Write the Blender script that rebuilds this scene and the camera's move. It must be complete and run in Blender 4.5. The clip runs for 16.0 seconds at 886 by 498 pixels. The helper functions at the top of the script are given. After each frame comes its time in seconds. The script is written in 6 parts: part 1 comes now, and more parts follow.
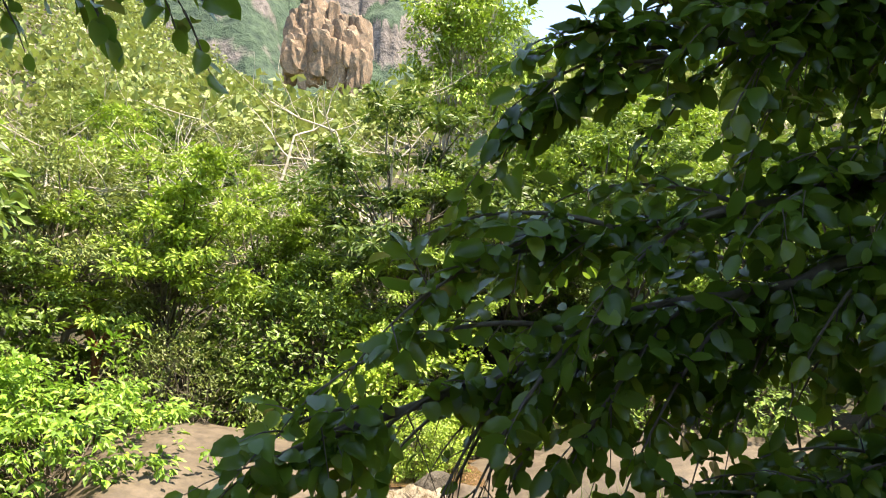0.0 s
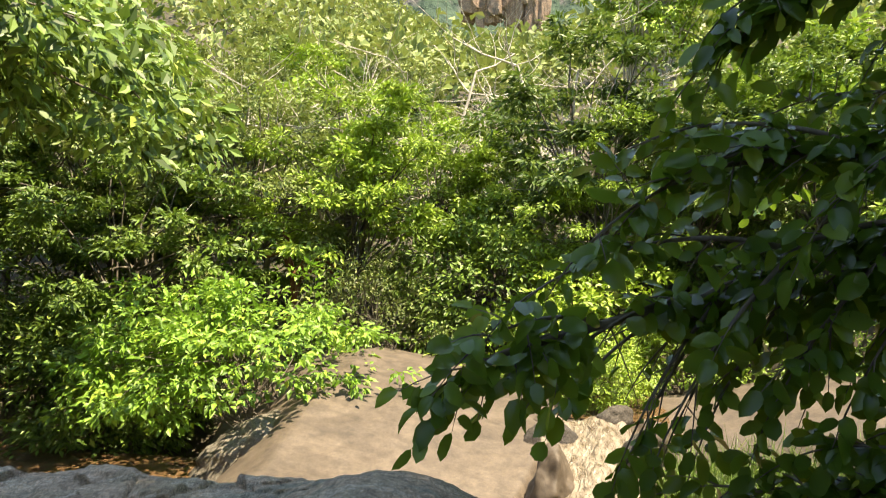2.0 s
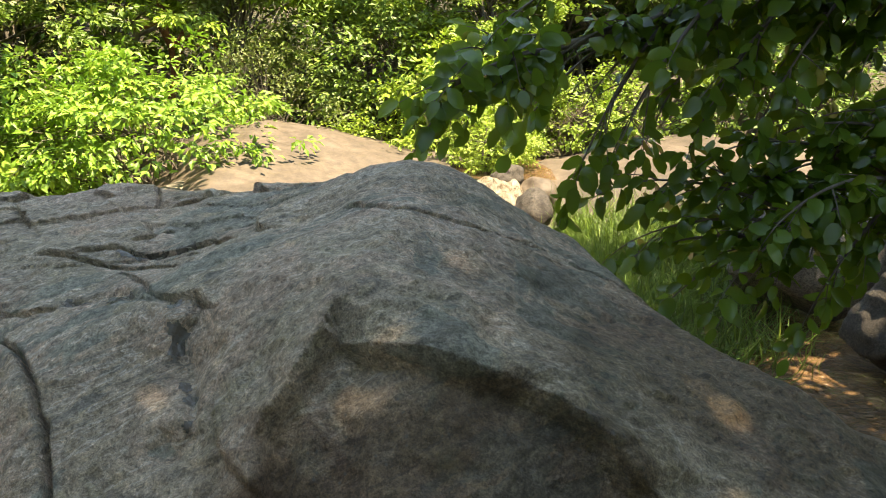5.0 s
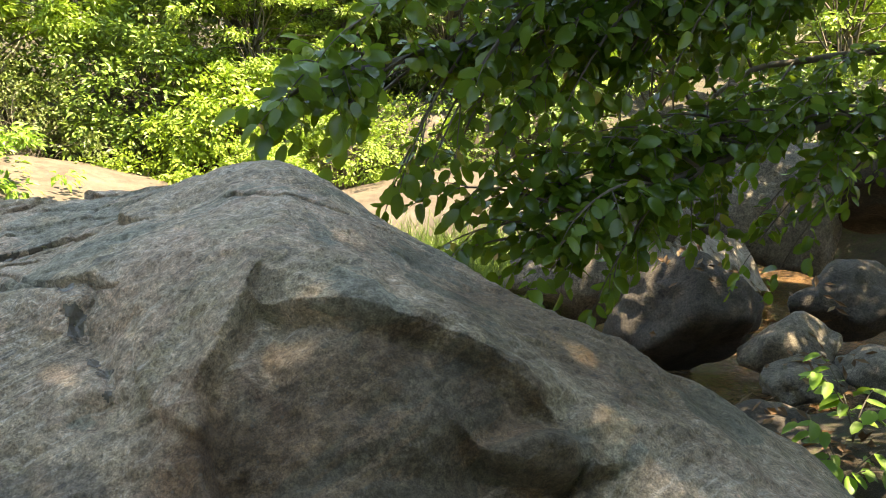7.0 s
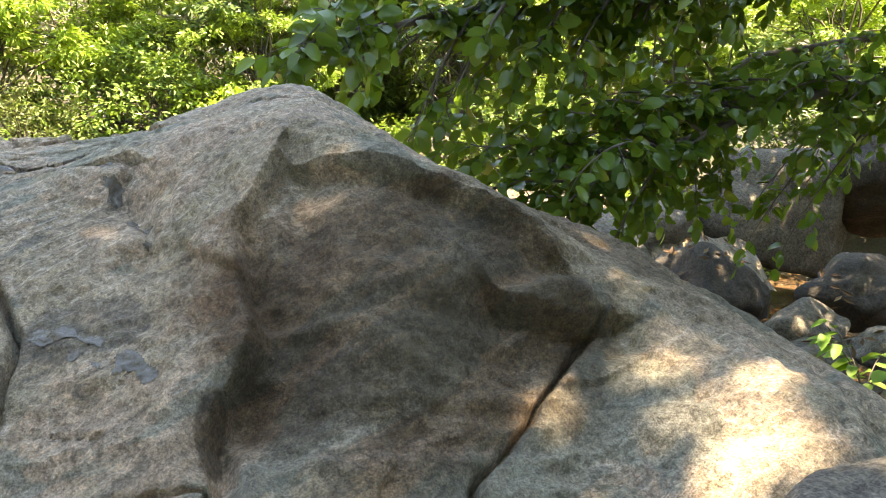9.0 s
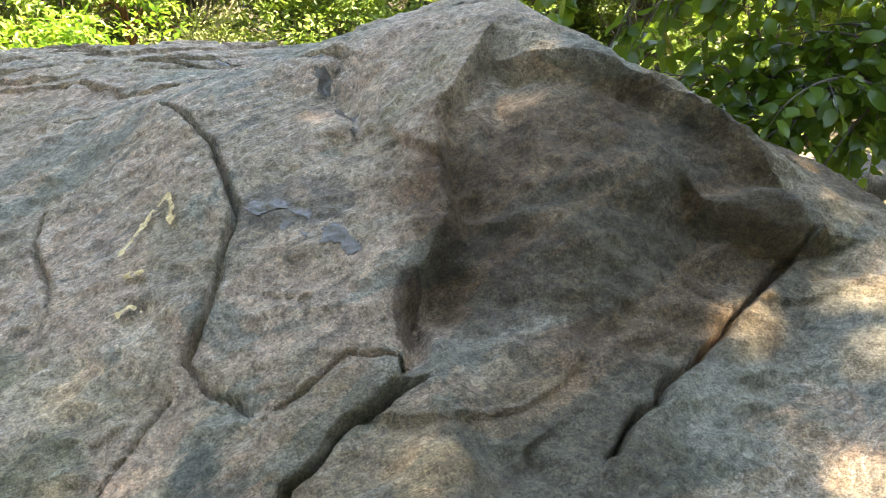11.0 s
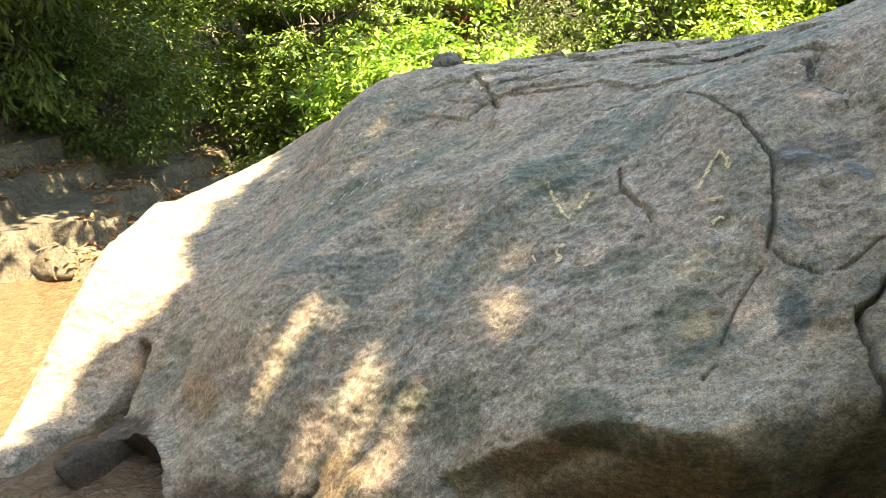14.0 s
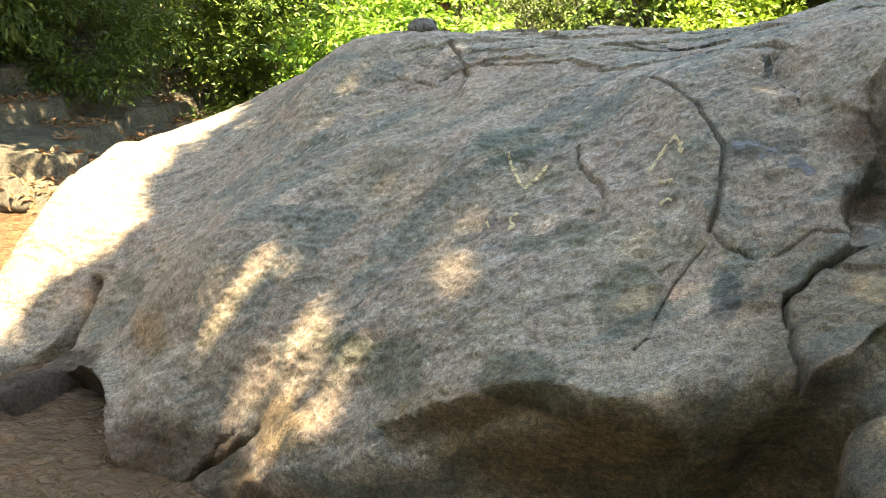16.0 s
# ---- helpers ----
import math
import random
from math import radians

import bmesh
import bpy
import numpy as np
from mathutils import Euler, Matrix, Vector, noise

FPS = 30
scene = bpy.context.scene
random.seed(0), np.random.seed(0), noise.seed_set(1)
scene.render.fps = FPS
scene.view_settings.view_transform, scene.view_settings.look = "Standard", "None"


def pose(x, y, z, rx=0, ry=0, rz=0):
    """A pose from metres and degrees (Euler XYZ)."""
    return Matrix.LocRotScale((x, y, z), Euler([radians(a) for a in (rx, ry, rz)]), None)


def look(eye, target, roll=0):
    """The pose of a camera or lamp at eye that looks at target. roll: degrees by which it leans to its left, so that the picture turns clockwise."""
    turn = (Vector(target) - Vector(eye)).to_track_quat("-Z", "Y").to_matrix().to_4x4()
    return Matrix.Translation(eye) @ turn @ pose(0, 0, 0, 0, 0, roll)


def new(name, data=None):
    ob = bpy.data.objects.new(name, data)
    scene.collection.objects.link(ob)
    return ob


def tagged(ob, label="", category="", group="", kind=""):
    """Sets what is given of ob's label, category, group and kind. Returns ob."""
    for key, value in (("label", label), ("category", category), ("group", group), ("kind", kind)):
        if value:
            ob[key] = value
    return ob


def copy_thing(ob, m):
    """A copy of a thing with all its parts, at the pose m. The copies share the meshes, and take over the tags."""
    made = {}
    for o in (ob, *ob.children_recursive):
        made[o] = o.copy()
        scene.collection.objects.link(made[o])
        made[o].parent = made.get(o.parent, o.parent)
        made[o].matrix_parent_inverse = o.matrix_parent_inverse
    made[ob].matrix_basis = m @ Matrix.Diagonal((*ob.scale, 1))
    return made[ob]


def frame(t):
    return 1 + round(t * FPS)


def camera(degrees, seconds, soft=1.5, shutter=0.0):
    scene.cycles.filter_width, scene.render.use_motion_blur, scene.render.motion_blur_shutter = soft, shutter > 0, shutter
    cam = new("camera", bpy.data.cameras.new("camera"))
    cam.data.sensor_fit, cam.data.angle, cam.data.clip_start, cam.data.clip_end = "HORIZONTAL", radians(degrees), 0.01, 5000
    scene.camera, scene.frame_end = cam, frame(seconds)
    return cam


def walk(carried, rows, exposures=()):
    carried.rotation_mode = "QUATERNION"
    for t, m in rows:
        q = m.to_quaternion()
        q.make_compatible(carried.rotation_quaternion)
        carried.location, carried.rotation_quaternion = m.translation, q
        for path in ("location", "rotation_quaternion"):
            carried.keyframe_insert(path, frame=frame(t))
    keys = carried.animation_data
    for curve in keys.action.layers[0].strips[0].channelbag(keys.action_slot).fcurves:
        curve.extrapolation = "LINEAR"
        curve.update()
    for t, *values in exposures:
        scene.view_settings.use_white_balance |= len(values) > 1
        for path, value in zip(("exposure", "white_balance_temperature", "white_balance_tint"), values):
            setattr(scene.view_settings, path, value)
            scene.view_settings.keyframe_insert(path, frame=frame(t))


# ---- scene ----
cam = camera(56.8, 16.0, 1.0, 0.12)
METRES, EYE, TILT, LEAN, TURN = 3.5, 2.3, 5.0, 0.0, 0.0
ROWS = [
    (0.0, 0.0, 0.0, 0.0, 0.0, 0.0, -0.0),
    (0.5, -0.0072, -0.0088, 0.0245, 2.84, 4.94, 0.19),
    (1.0, -0.0096, -0.0083, 0.029, 5.64, 6.2, 0.26),
    (1.5, -0.0183, -0.0046, 0.0023, 8.86, 2.55, 0.01),
    (2.0, -0.026, -0.0069, -0.0258, 12.25, -4.2, -0.19),
    (2.5, -0.0328, -0.0099, -0.0551, 15.78, -11.24, -0.59),
    (3.0, -0.0443, -0.0157, -0.0756, 18.34, -16.5, -0.59),
    (3.5, -0.0693, -0.033, -0.0779, 17.08, -19.2, -0.39),
    (4.0, -0.0877, -0.0626, -0.0692, 12.64, -19.25, -0.45),
    (4.5, -0.1109, -0.0925, -0.0688, 8.19, -18.77, -0.1),
    (5.0, -0.1327, -0.13, -0.0757, 2.67, -18.99, -0.53),
    (7.5, -0.2316, -0.2037, -0.1297, -15.41, -13.14, -2.89),
    (8.0, -0.2399, -0.2247, -0.1828, -15.28, -11.31, -1.87),
    (8.5, -0.2417, -0.2386, -0.203, -15.48, -11.32, -1.61),
    (9.0, -0.2343, -0.2391, -0.2013, -14.0, -12.45, -2.28),
    (9.5, -0.2356, -0.23, -0.2169, -10.87, -13.63, -3.86),
    (12.0, -0.3052, -0.2853, -0.2274, 3.82, -17.5, 0.93),
    (12.5, -0.367, -0.3459, -0.2003, 7.31, -16.28, 3.97),
    (13.0, -0.4312, -0.4174, -0.2173, 11.78, -16.85, 5.72),
    (13.5, -0.4432, -0.492, -0.2013, 14.71, -17.9, 5.76),
    (14.0, -0.4198, -0.5459, -0.1827, 15.88, -18.51, 3.02),
    (14.5, -0.4078, -0.5601, -0.1868, 15.59, -18.82, -0.01),
    (15.0, -0.409, -0.5599, -0.19, 15.14, -19.27, -1.82),
    (15.5, -0.4074, -0.5634, -0.1896, 15.02, -19.87, -2.58),
    (16.0, -0.4074, -0.5655, -0.1883, 15.06, -20.41, -2.61),
]
walk(cam, [(t, pose(0, 0, EYE, TILT, LEAN, TURN) @ pose(METRES * x, METRES * y, METRES * z, 90 + pitch, roll, yaw)) for t, x, y, z, yaw, pitch, roll in ROWS],
     [(0.0, 1.95, 8000, 10), (0.6, 1.45, 8200, 9), (1.5, 1.52, 8300, 9), (2.2, 1.95, 8500, 9), (3.0, 2.5, 8700, 9), (3.7, 2.6, 8800, 9), (4.5, 2.3, 9000, 9), (5.0, 2.25, 9100, 9), (7.3, 2.8, 9300, 10), (8.1, 2.95, 9300, 13), (8.7, 3.15, 9300, 13), (9.5, 3.2, 9200, 14), (12.0, 3.35, 8900, 14), (13.2, 3.05, 9100, 12), (16.0, 3.0, 9000, 11)])

# ---- daylight ----
SUN_DIR = Vector((0.32, -0.10, 0.94)).normalized()
world = bpy.data.worlds.new("sky")
scene.world = world
world.use_nodes = True
wn = world.node_tree
wn.nodes.clear()
w_out = wn.nodes.new("ShaderNodeOutputWorld")
w_bg = wn.nodes.new("ShaderNodeBackground")
w_sky = wn.nodes.new("ShaderNodeTexSky")
w_sky.sky_type = "NISHITA"
w_sky.sun_disc = False
w_sky.sun_elevation = math.asin(SUN_DIR.z)
w_sky.sun_rotation = math.atan2(SUN_DIR.x, SUN_DIR.y)
w_sky.air_density, w_sky.dust_density, w_sky.ozone_density = 1.0, 0.2, 1.5
w_bg.inputs["Strength"].default_value = 0.13
wn.links.new(w_sky.outputs[0], w_bg.inputs["Color"])
wn.links.new(w_bg.outputs[0], w_out.inputs["Surface"])
sun = new("sun", bpy.data.lights.new("sun", "SUN"))
sun.data.energy = 4.3
sun.data.angle = radians(0.55)
sun.data.color = (1.0, 0.94, 0.84)
sun.matrix_world = look(SUN_DIR * 50, (0, 0, 0))

# ---- noise and mesh helpers ----
def hash01(i, j, k, seed):
    h = (i * 374761393 + j * 668265263 + k * 2147483647 + seed * 1274126177) & 0xFFFFFFFF
    h = ((h ^ (h >> 13)) * 1274126177) & 0xFFFFFFFF
    h = ((h ^ (h >> 16)) * 2246822519) & 0xFFFFFFFF
    return ((h ^ (h >> 15)) & 0xFFFF) / 65535.0


def vnoise(x, y, z, seed=0):
    """Smooth noise in -1..1 at arrays of places."""
    x, y, z = np.broadcast_arrays(np.asarray(x, float), np.asarray(y, float), np.asarray(z, float))
    i, j, k = (np.floor(a).astype(np.int64) for a in (x, y, z))
    fx, fy, fz = x - i, y - j, z - k
    fx, fy, fz = (a * a * a * (a * (a * 6 - 15) + 10) for a in (fx, fy, fz))
    out = 0
    for a in (0, 1):
        for b in (0, 1):
            for c in (0, 1):
                wgt = (fx if a else 1 - fx) * (fy if b else 1 - fy) * (fz if c else 1 - fz)
                out = out + wgt * hash01(i + a, j + b, k + c, seed)
    return out * 2 - 1


def fbm(x, y, z, octaves=4, seed=0, gain=0.5):
    total, amp = 0, 1.0
    for o in range(octaves):
        total = total + amp * vnoise(x * 2 ** o + 17.3 * o, y * 2 ** o - 9.1 * o, z * 2 ** o + 4.7 * o, seed + o)
        amp *= gain
    return total


def smin(a, b, k):
    h = np.clip(0.5 + 0.5 * (b - a) / k, 0, 1)
    return b * (1 - h) + a * h - k * h * (1 - h)


def mesh_from(name, verts, faces, smooth=True):
    """A mesh from arrays; faces is an (n, 3) or (n, 4) array, or a list of such arrays."""
    me = bpy.data.meshes.new(name)
    faces = faces if isinstance(faces, list) else [faces]
    faces = [f for f in faces if len(f)]
    loops = np.concatenate([f.ravel() for f in faces]).astype(np.int32)
    sizes = np.concatenate([np.full(len(f), f.shape[1]) for f in faces]).astype(np.int32)
    me.vertices.add(len(verts))
    me.vertices.foreach_set("co", np.asarray(verts, np.float32).ravel())
    me.loops.add(len(loops))
    me.loops.foreach_set("vertex_index", loops)
    me.polygons.add(len(sizes))
    me.polygons.foreach_set("loop_start", np.concatenate([[0], np.cumsum(sizes)[:-1]]).astype(np.int32))
    me.polygons.foreach_set("use_smooth", np.full(len(sizes), smooth))
    me.update(calc_edges=True)
    me.validate()
    return me


def put(name, me, material, parent=None, label=""):
    ob = new(name, me)
    if material and not me.materials:
        me.materials.append(material)
    if parent:
        ob.parent = parent
    if label:
        ob["label"] = label
    return ob


def grid_faces(nu, nv):
    i, j = np.meshgrid(np.arange(nu - 1), np.arange(nv - 1), indexing="ij")
    a = (i * nv + j).ravel()
    return np.stack([a, a + nv, a + nv + 1, a + 1], 1)


def tube(points, radii, sides=6):
    """A tapered tube along points: verts and faces."""
    pts = np.asarray(points, float)
    n = len(pts)
    tang = np.gradient(pts, axis=0)
    tang /= np.linalg.norm(tang, axis=1, keepdims=True) + 1e-9
    ref = np.where(np.abs(tang[:, 2:3]) > 0.9, [[1.0, 0, 0]], [[0, 0, 1.0]])
    a = np.cross(tang, ref)
    a /= np.linalg.norm(a, axis=1, keepdims=True) + 1e-9
    b = np.cross(tang, a)
    ang = np.linspace(0, 2 * np.pi, sides, endpoint=False)
    ring = a[:, None] * np.cos(ang)[None, :, None] + b[:, None] * np.sin(ang)[None, :, None]
    verts = (pts[:, None] + ring * np.asarray(radii)[:, None, None]).reshape(-1, 3)
    i, j = np.meshgrid(np.arange(n - 1), np.arange(sides), indexing="ij")
    i, j = i.ravel(), j.ravel()
    k = (j + 1) % sides
    return verts, np.stack([i * sides + j, i * sides + k, (i + 1) * sides + k, (i + 1) * sides + j], 1)


def joined(pieces):
    verts, faces, base = [], [], 0
    for v, f in pieces:
        verts.append(v)
        faces.append(f + base)
        base += len(v)
    return np.concatenate(verts), np.concatenate(faces)


def unit(v):
    return v / (np.linalg.norm(v, axis=-1, keepdims=True) + 1e-9)


def leaf_cloud(base, direction, normal, length, width, fold=0.18, curl=0.15):
    """Leaves of four faces each, folded at the midrib and drooping at the tip."""
    d = unit(direction)
    side = unit(np.cross(d, normal))
    up = np.cross(side, d)
    L, W = np.asarray(length)[:, None], np.asarray(width)[:, None]
    p0 = base
    mid = base + d * L * 0.45
    tip = base + d * L - up * L * curl
    l1 = mid - d * L * 0.02 + side * W * 0.5 + up * W * fold
    r1 = mid - d * L * 0.02 - side * W * 0.5 + up * W * fold
    verts = np.stack([p0, l1, tip, r1, mid], 1).reshape(-1, 3)
    k = np.arange(len(base))[:, None] * 5
    faces = np.concatenate([k + [[0, 4, 1]], k + [[1, 4, 2]], k + [[0, 3, 4]], k + [[3, 2, 4]]])
    return verts, faces


def leaf_cards(base, direction, normal, length, width, fold=0.2):
    """Small far leaves of two faces each, folded at the midrib."""
    d = unit(direction)
    side = unit(np.cross(d, normal))
    up = np.cross(side, d)
    L, W = np.asarray(length)[:, None], np.asarray(width)[:, None]
    mid = base + d * L * 0.45 + up * W * fold
    verts = np.stack([base, mid + side * W * 0.5, base + d * L, mid - side * W * 0.5], 1).reshape(-1, 3)
    k = np.arange(len(base))[:, None] * 4
    return verts, np.concatenate([k + [[0, 2, 1]], k + [[0, 3, 2]]])


# ---- materials ----
def mat(name):
    m = bpy.data.materials.new(name)
    m.use_nodes = True
    nt = m.node_tree
    return m, nt, nt.nodes["Principled BSDF"], nt.nodes["Material Output"]


def node(nt, kind, **inputs):
    n = nt.nodes.new(kind)
    for k, v in inputs.items():
        key = k.replace("_", " ")
        if hasattr(v, "is_output"):
            nt.links.new(v, n.inputs[key])
        else:
            n.inputs[key].default_value = v
    return n


def ramp(nt, fac, stops):
    r = nt.nodes.new("ShaderNodeValToRGB")
    el = r.color_ramp.elements
    while len(el) < len(stops):
        el.new(0.5)
    for e, (p, c) in zip(el, stops):
        e.position = p
        e.color = (*c, 1) if len(c) == 3 else c
    nt.links.new(fac, r.inputs[0])
    return r.outputs[0]


def mix(nt, fac, a, b, blend="MIX"):
    n = nt.nodes.new("ShaderNodeMix")
    n.data_type, n.blend_type = "RGBA", blend
    for sock, v in ((n.inputs[0], fac), (n.inputs[6], a), (n.inputs[7], b)):
        if hasattr(v, "is_output"):
            nt.links.new(v, sock)
        else:
            sock.default_value = v if not isinstance(v, tuple) else (*v, 1)[:4]
    return n.outputs[2]


def coords(nt, scale=(1, 1, 1), rot=(0, 0, 0)):
    g = nt.nodes.new("ShaderNodeNewGeometry")
    m = nt.nodes.new("ShaderNodeMapping")
    m.inputs["Scale"].default_value = scale
    m.inputs["Rotation"].default_value = [radians(a) for a in rot]
    nt.links.new(g.outputs["Position"], m.inputs["Vector"])
    return m.outputs[0]


def noise_tex(nt, vec, scale, detail=4, rough=0.55, distortion=0.0):
    n = node(nt, "ShaderNodeTexNoise", Scale=scale, Detail=detail, Roughness=rough, Distortion=distortion)
    nt.links.new(vec, n.inputs["Vector"])
    return n.outputs["Fac"]


def leaf_material(name, dark, light, accent=None, translucency=0.35, rough=0.45, through_tint=(0.35, 0.5, 0.06)):
    """Leaves whose tone changes from leaf to leaf, and which let some light through."""
    m, nt, bsdf, out = mat(name)
    g = nt.nodes.new("ShaderNodeNewGeometry")
    oi = nt.nodes.new("ShaderNodeObjectInfo")
    add = nt.nodes.new("ShaderNodeMath")
    add.operation = "ADD"
    nt.links.new(g.outputs["Random Per Island"], add.inputs[0])
    nt.links.new(oi.outputs["Random"], add.inputs[1])
    fr = nt.nodes.new("ShaderNodeMath")
    fr.operation = "FRACT"
    nt.links.new(add.outputs[0], fr.inputs[0])
    stops = [(0.0, dark), (0.9, light)] + ([(0.97, accent)] if accent else [])
    col = ramp(nt, fr.outputs[0], stops)
    patch = noise_tex(nt, coords(nt), 0.9, 2)
    col = mix(nt, ramp(nt, patch, [(0.35, (0, 0, 0)), (0.7, (0.45, 0.45, 0.45))]), col, light)
    col = mix(nt, 1.0, col, ramp(nt, oi.outputs["Random"], [(0.0, (0.6, 0.64, 0.6)), (0.4, (1.0, 1.0, 0.9)), (1.0, (1.25, 1.2, 1.05))]), "MULTIPLY")
    nt.links.new(col, bsdf.inputs["Base Color"])
    bsdf.inputs["Roughness"].default_value = rough
    bsdf.inputs["Specular IOR Level"].default_value = 0.5
    tr = nt.nodes.new("ShaderNodeBsdfTranslucent")
    nt.links.new(mix(nt, 0.6, col, through_tint), tr.inputs["Color"])
    ms = nt.nodes.new("ShaderNodeMixShader")
    ms.inputs[0].default_value = translucency
    nt.links.new(bsdf.outputs[0], ms.inputs[1])
    nt.links.new(tr.outputs[0], ms.inputs[2])
    nt.links.new(ms.outputs[0], out.inputs["Surface"])
    return m


def bark_material(name, dark, light, scale=14):
    m, nt, bsdf, out = mat(name)
    v = coords(nt, (1, 1, 0.3))
    n = noise_tex(nt, v, scale, 6, 0.65)
    nt.links.new(ramp(nt, n, [(0.3, dark), (0.72, light)]), bsdf.inputs["Base Color"])
    bsdf.inputs["Roughness"].default_value = 0.9
    b = node(nt, "ShaderNodeBump", Strength=0.6, Distance=0.01, Height=n)
    nt.links.new(b.outputs[0], bsdf.inputs["Normal"])
    return m


def rock_material(name, dark, mid, light, scale=1.0, patch=None, rough=0.85, bump=0.5, pale=None, stains=(), speckle=1.0):
    m, nt, bsdf, out = mat(name)
    v = coords(nt, (scale, scale, scale))
    lean = coords(nt, (scale * 1.0, scale * 2.2, scale * 3.2), (25, 20, 30))
    big = noise_tex(nt, v, 1.1, 5, 0.6, 0.8)
    band = noise_tex(nt, lean, 3.2, 6, 0.65, 1.2)
    med = noise_tex(nt, v, 9.0, 6, 0.7)
    grain = noise_tex(nt, v, 42.0, 5, 0.75)
    fine = noise_tex(nt, v, 170.0, 3, 0.8)
    base = ramp(nt, big, [(0.36, dark), (0.5, mid), (0.64, light)])
    base = mix(nt, 0.35, base, ramp(nt, band, [(0.36, dark), (0.5, mid), (0.64, light)]))
    base = mix(nt, 0.8, base, ramp(nt, med, [(0.36, (0.68, 0.68, 0.68)), (0.5, (1, 1, 1)), (0.64, (1.25, 1.25, 1.25))]), "MULTIPLY")
    base = mix(nt, 0.95 * speckle, base, ramp(nt, grain, [(0.38, (0.5, 0.5, 0.5)), (0.5, (1, 1, 1)), (0.6, (1.4, 1.38, 1.35))]), "MULTIPLY")
    base = mix(nt, 0.8 * speckle, base, ramp(nt, fine, [(0.4, (0.5, 0.5, 0.5)), (0.6, (1.45, 1.45, 1.45))]), "MULTIPLY")
    if patch:
        pn = noise_tex(nt, v, 2.6, 6, 0.62, 0.8)
        base = mix(nt, ramp(nt, pn, [(0.52, (0, 0, 0)), (0.60, (0.7, 0.7, 0.7))]), base, patch)
    if pale:
        pn = noise_tex(nt, lean, 2.0, 6, 0.7, 1.0)
        base = mix(nt, ramp(nt, pn, [(0.55, (0, 0, 0)), (0.65, (0.55, 0.55, 0.55))]), base, pale)
    for at, size, tint, amount in stains:
        g = nt.nodes.new("ShaderNodeNewGeometry")
        off = nt.nodes.new("ShaderNodeVectorMath")
        off.operation = "SUBTRACT"
        nt.links.new(g.outputs["Position"], off.inputs[0])
        off.inputs[1].default_value = at
        div = nt.nodes.new("ShaderNodeVectorMath")
        div.operation = "DIVIDE"
        nt.links.new(off.outputs[0], div.inputs[0])
        div.inputs[1].default_value = size
        ln = nt.nodes.new("ShaderNodeVectorMath")
        ln.operation = "LENGTH"
        nt.links.new(div.outputs[0], ln.inputs[0])
        wob = nt.nodes.new("ShaderNodeMath")
        wob.operation = "MULTIPLY_ADD"
        nt.links.new(noise_tex(nt, v, 5.0, 5, 0.65, 0.6), wob.inputs[0])
        wob.inputs[1].default_value = 1.1
        nt.links.new(ln.outputs["Value"], wob.inputs[2])
        half = nt.nodes.new("ShaderNodeMath")
        half.operation = "MULTIPLY"
        half.inputs[1].default_value = 0.5
        nt.links.new(wob.outputs[0], half.inputs[0])
        base = mix(nt, ramp(nt, half.outputs[0], [(0.0, (amount,) * 3), (0.62, (amount,) * 3), (0.8, (0, 0, 0))]), base, mix(nt, 1.0, base, tint, "MULTIPLY"))
    nt.links.new(base, bsdf.inputs["Base Color"])
    bsdf.inputs["Roughness"].default_value = rough
    b1 = node(nt, "ShaderNodeBump", Strength=bump, Distance=0.05, Height=med)
    b2 = node(nt, "ShaderNodeBump", Strength=bump * 1.3, Distance=0.018, Height=grain)
    b3 = node(nt, "ShaderNodeBump", Strength=bump, Distance=0.004, Height=fine)
    nt.links.new(b1.outputs[0], b2.inputs["Normal"])
    nt.links.new(b2.outputs[0], b3.inputs["Normal"])
    nt.links.new(b3.outputs[0], bsdf.inputs["Normal"])
    return m


def streak_coords(nt, stretch, squeeze):
    """Coordinates drawn out along the rock's grain, which climbs across the boulder's leaning face."""
    g = nt.nodes.new("ShaderNodeNewGeometry")
    xyz = nt.nodes.new("ShaderNodeCombineXYZ")
    for k, (axis, size) in enumerate((((0.865, 0.383, 0.32), stretch), ((-0.5, 0.663, 0.556), squeeze), ((0.0, -0.643, 0.766), squeeze))):
        dot = nt.nodes.new("ShaderNodeVectorMath")
        dot.operation = "DOT_PRODUCT"
        nt.links.new(g.outputs["Position"], dot.inputs[0])
        dot.inputs[1].default_value = [c * size for c in axis]
        nt.links.new(dot.outputs["Value"], xyz.inputs[k])
    return xyz.outputs[0]


def grey3(x):
    return (x, x, x)


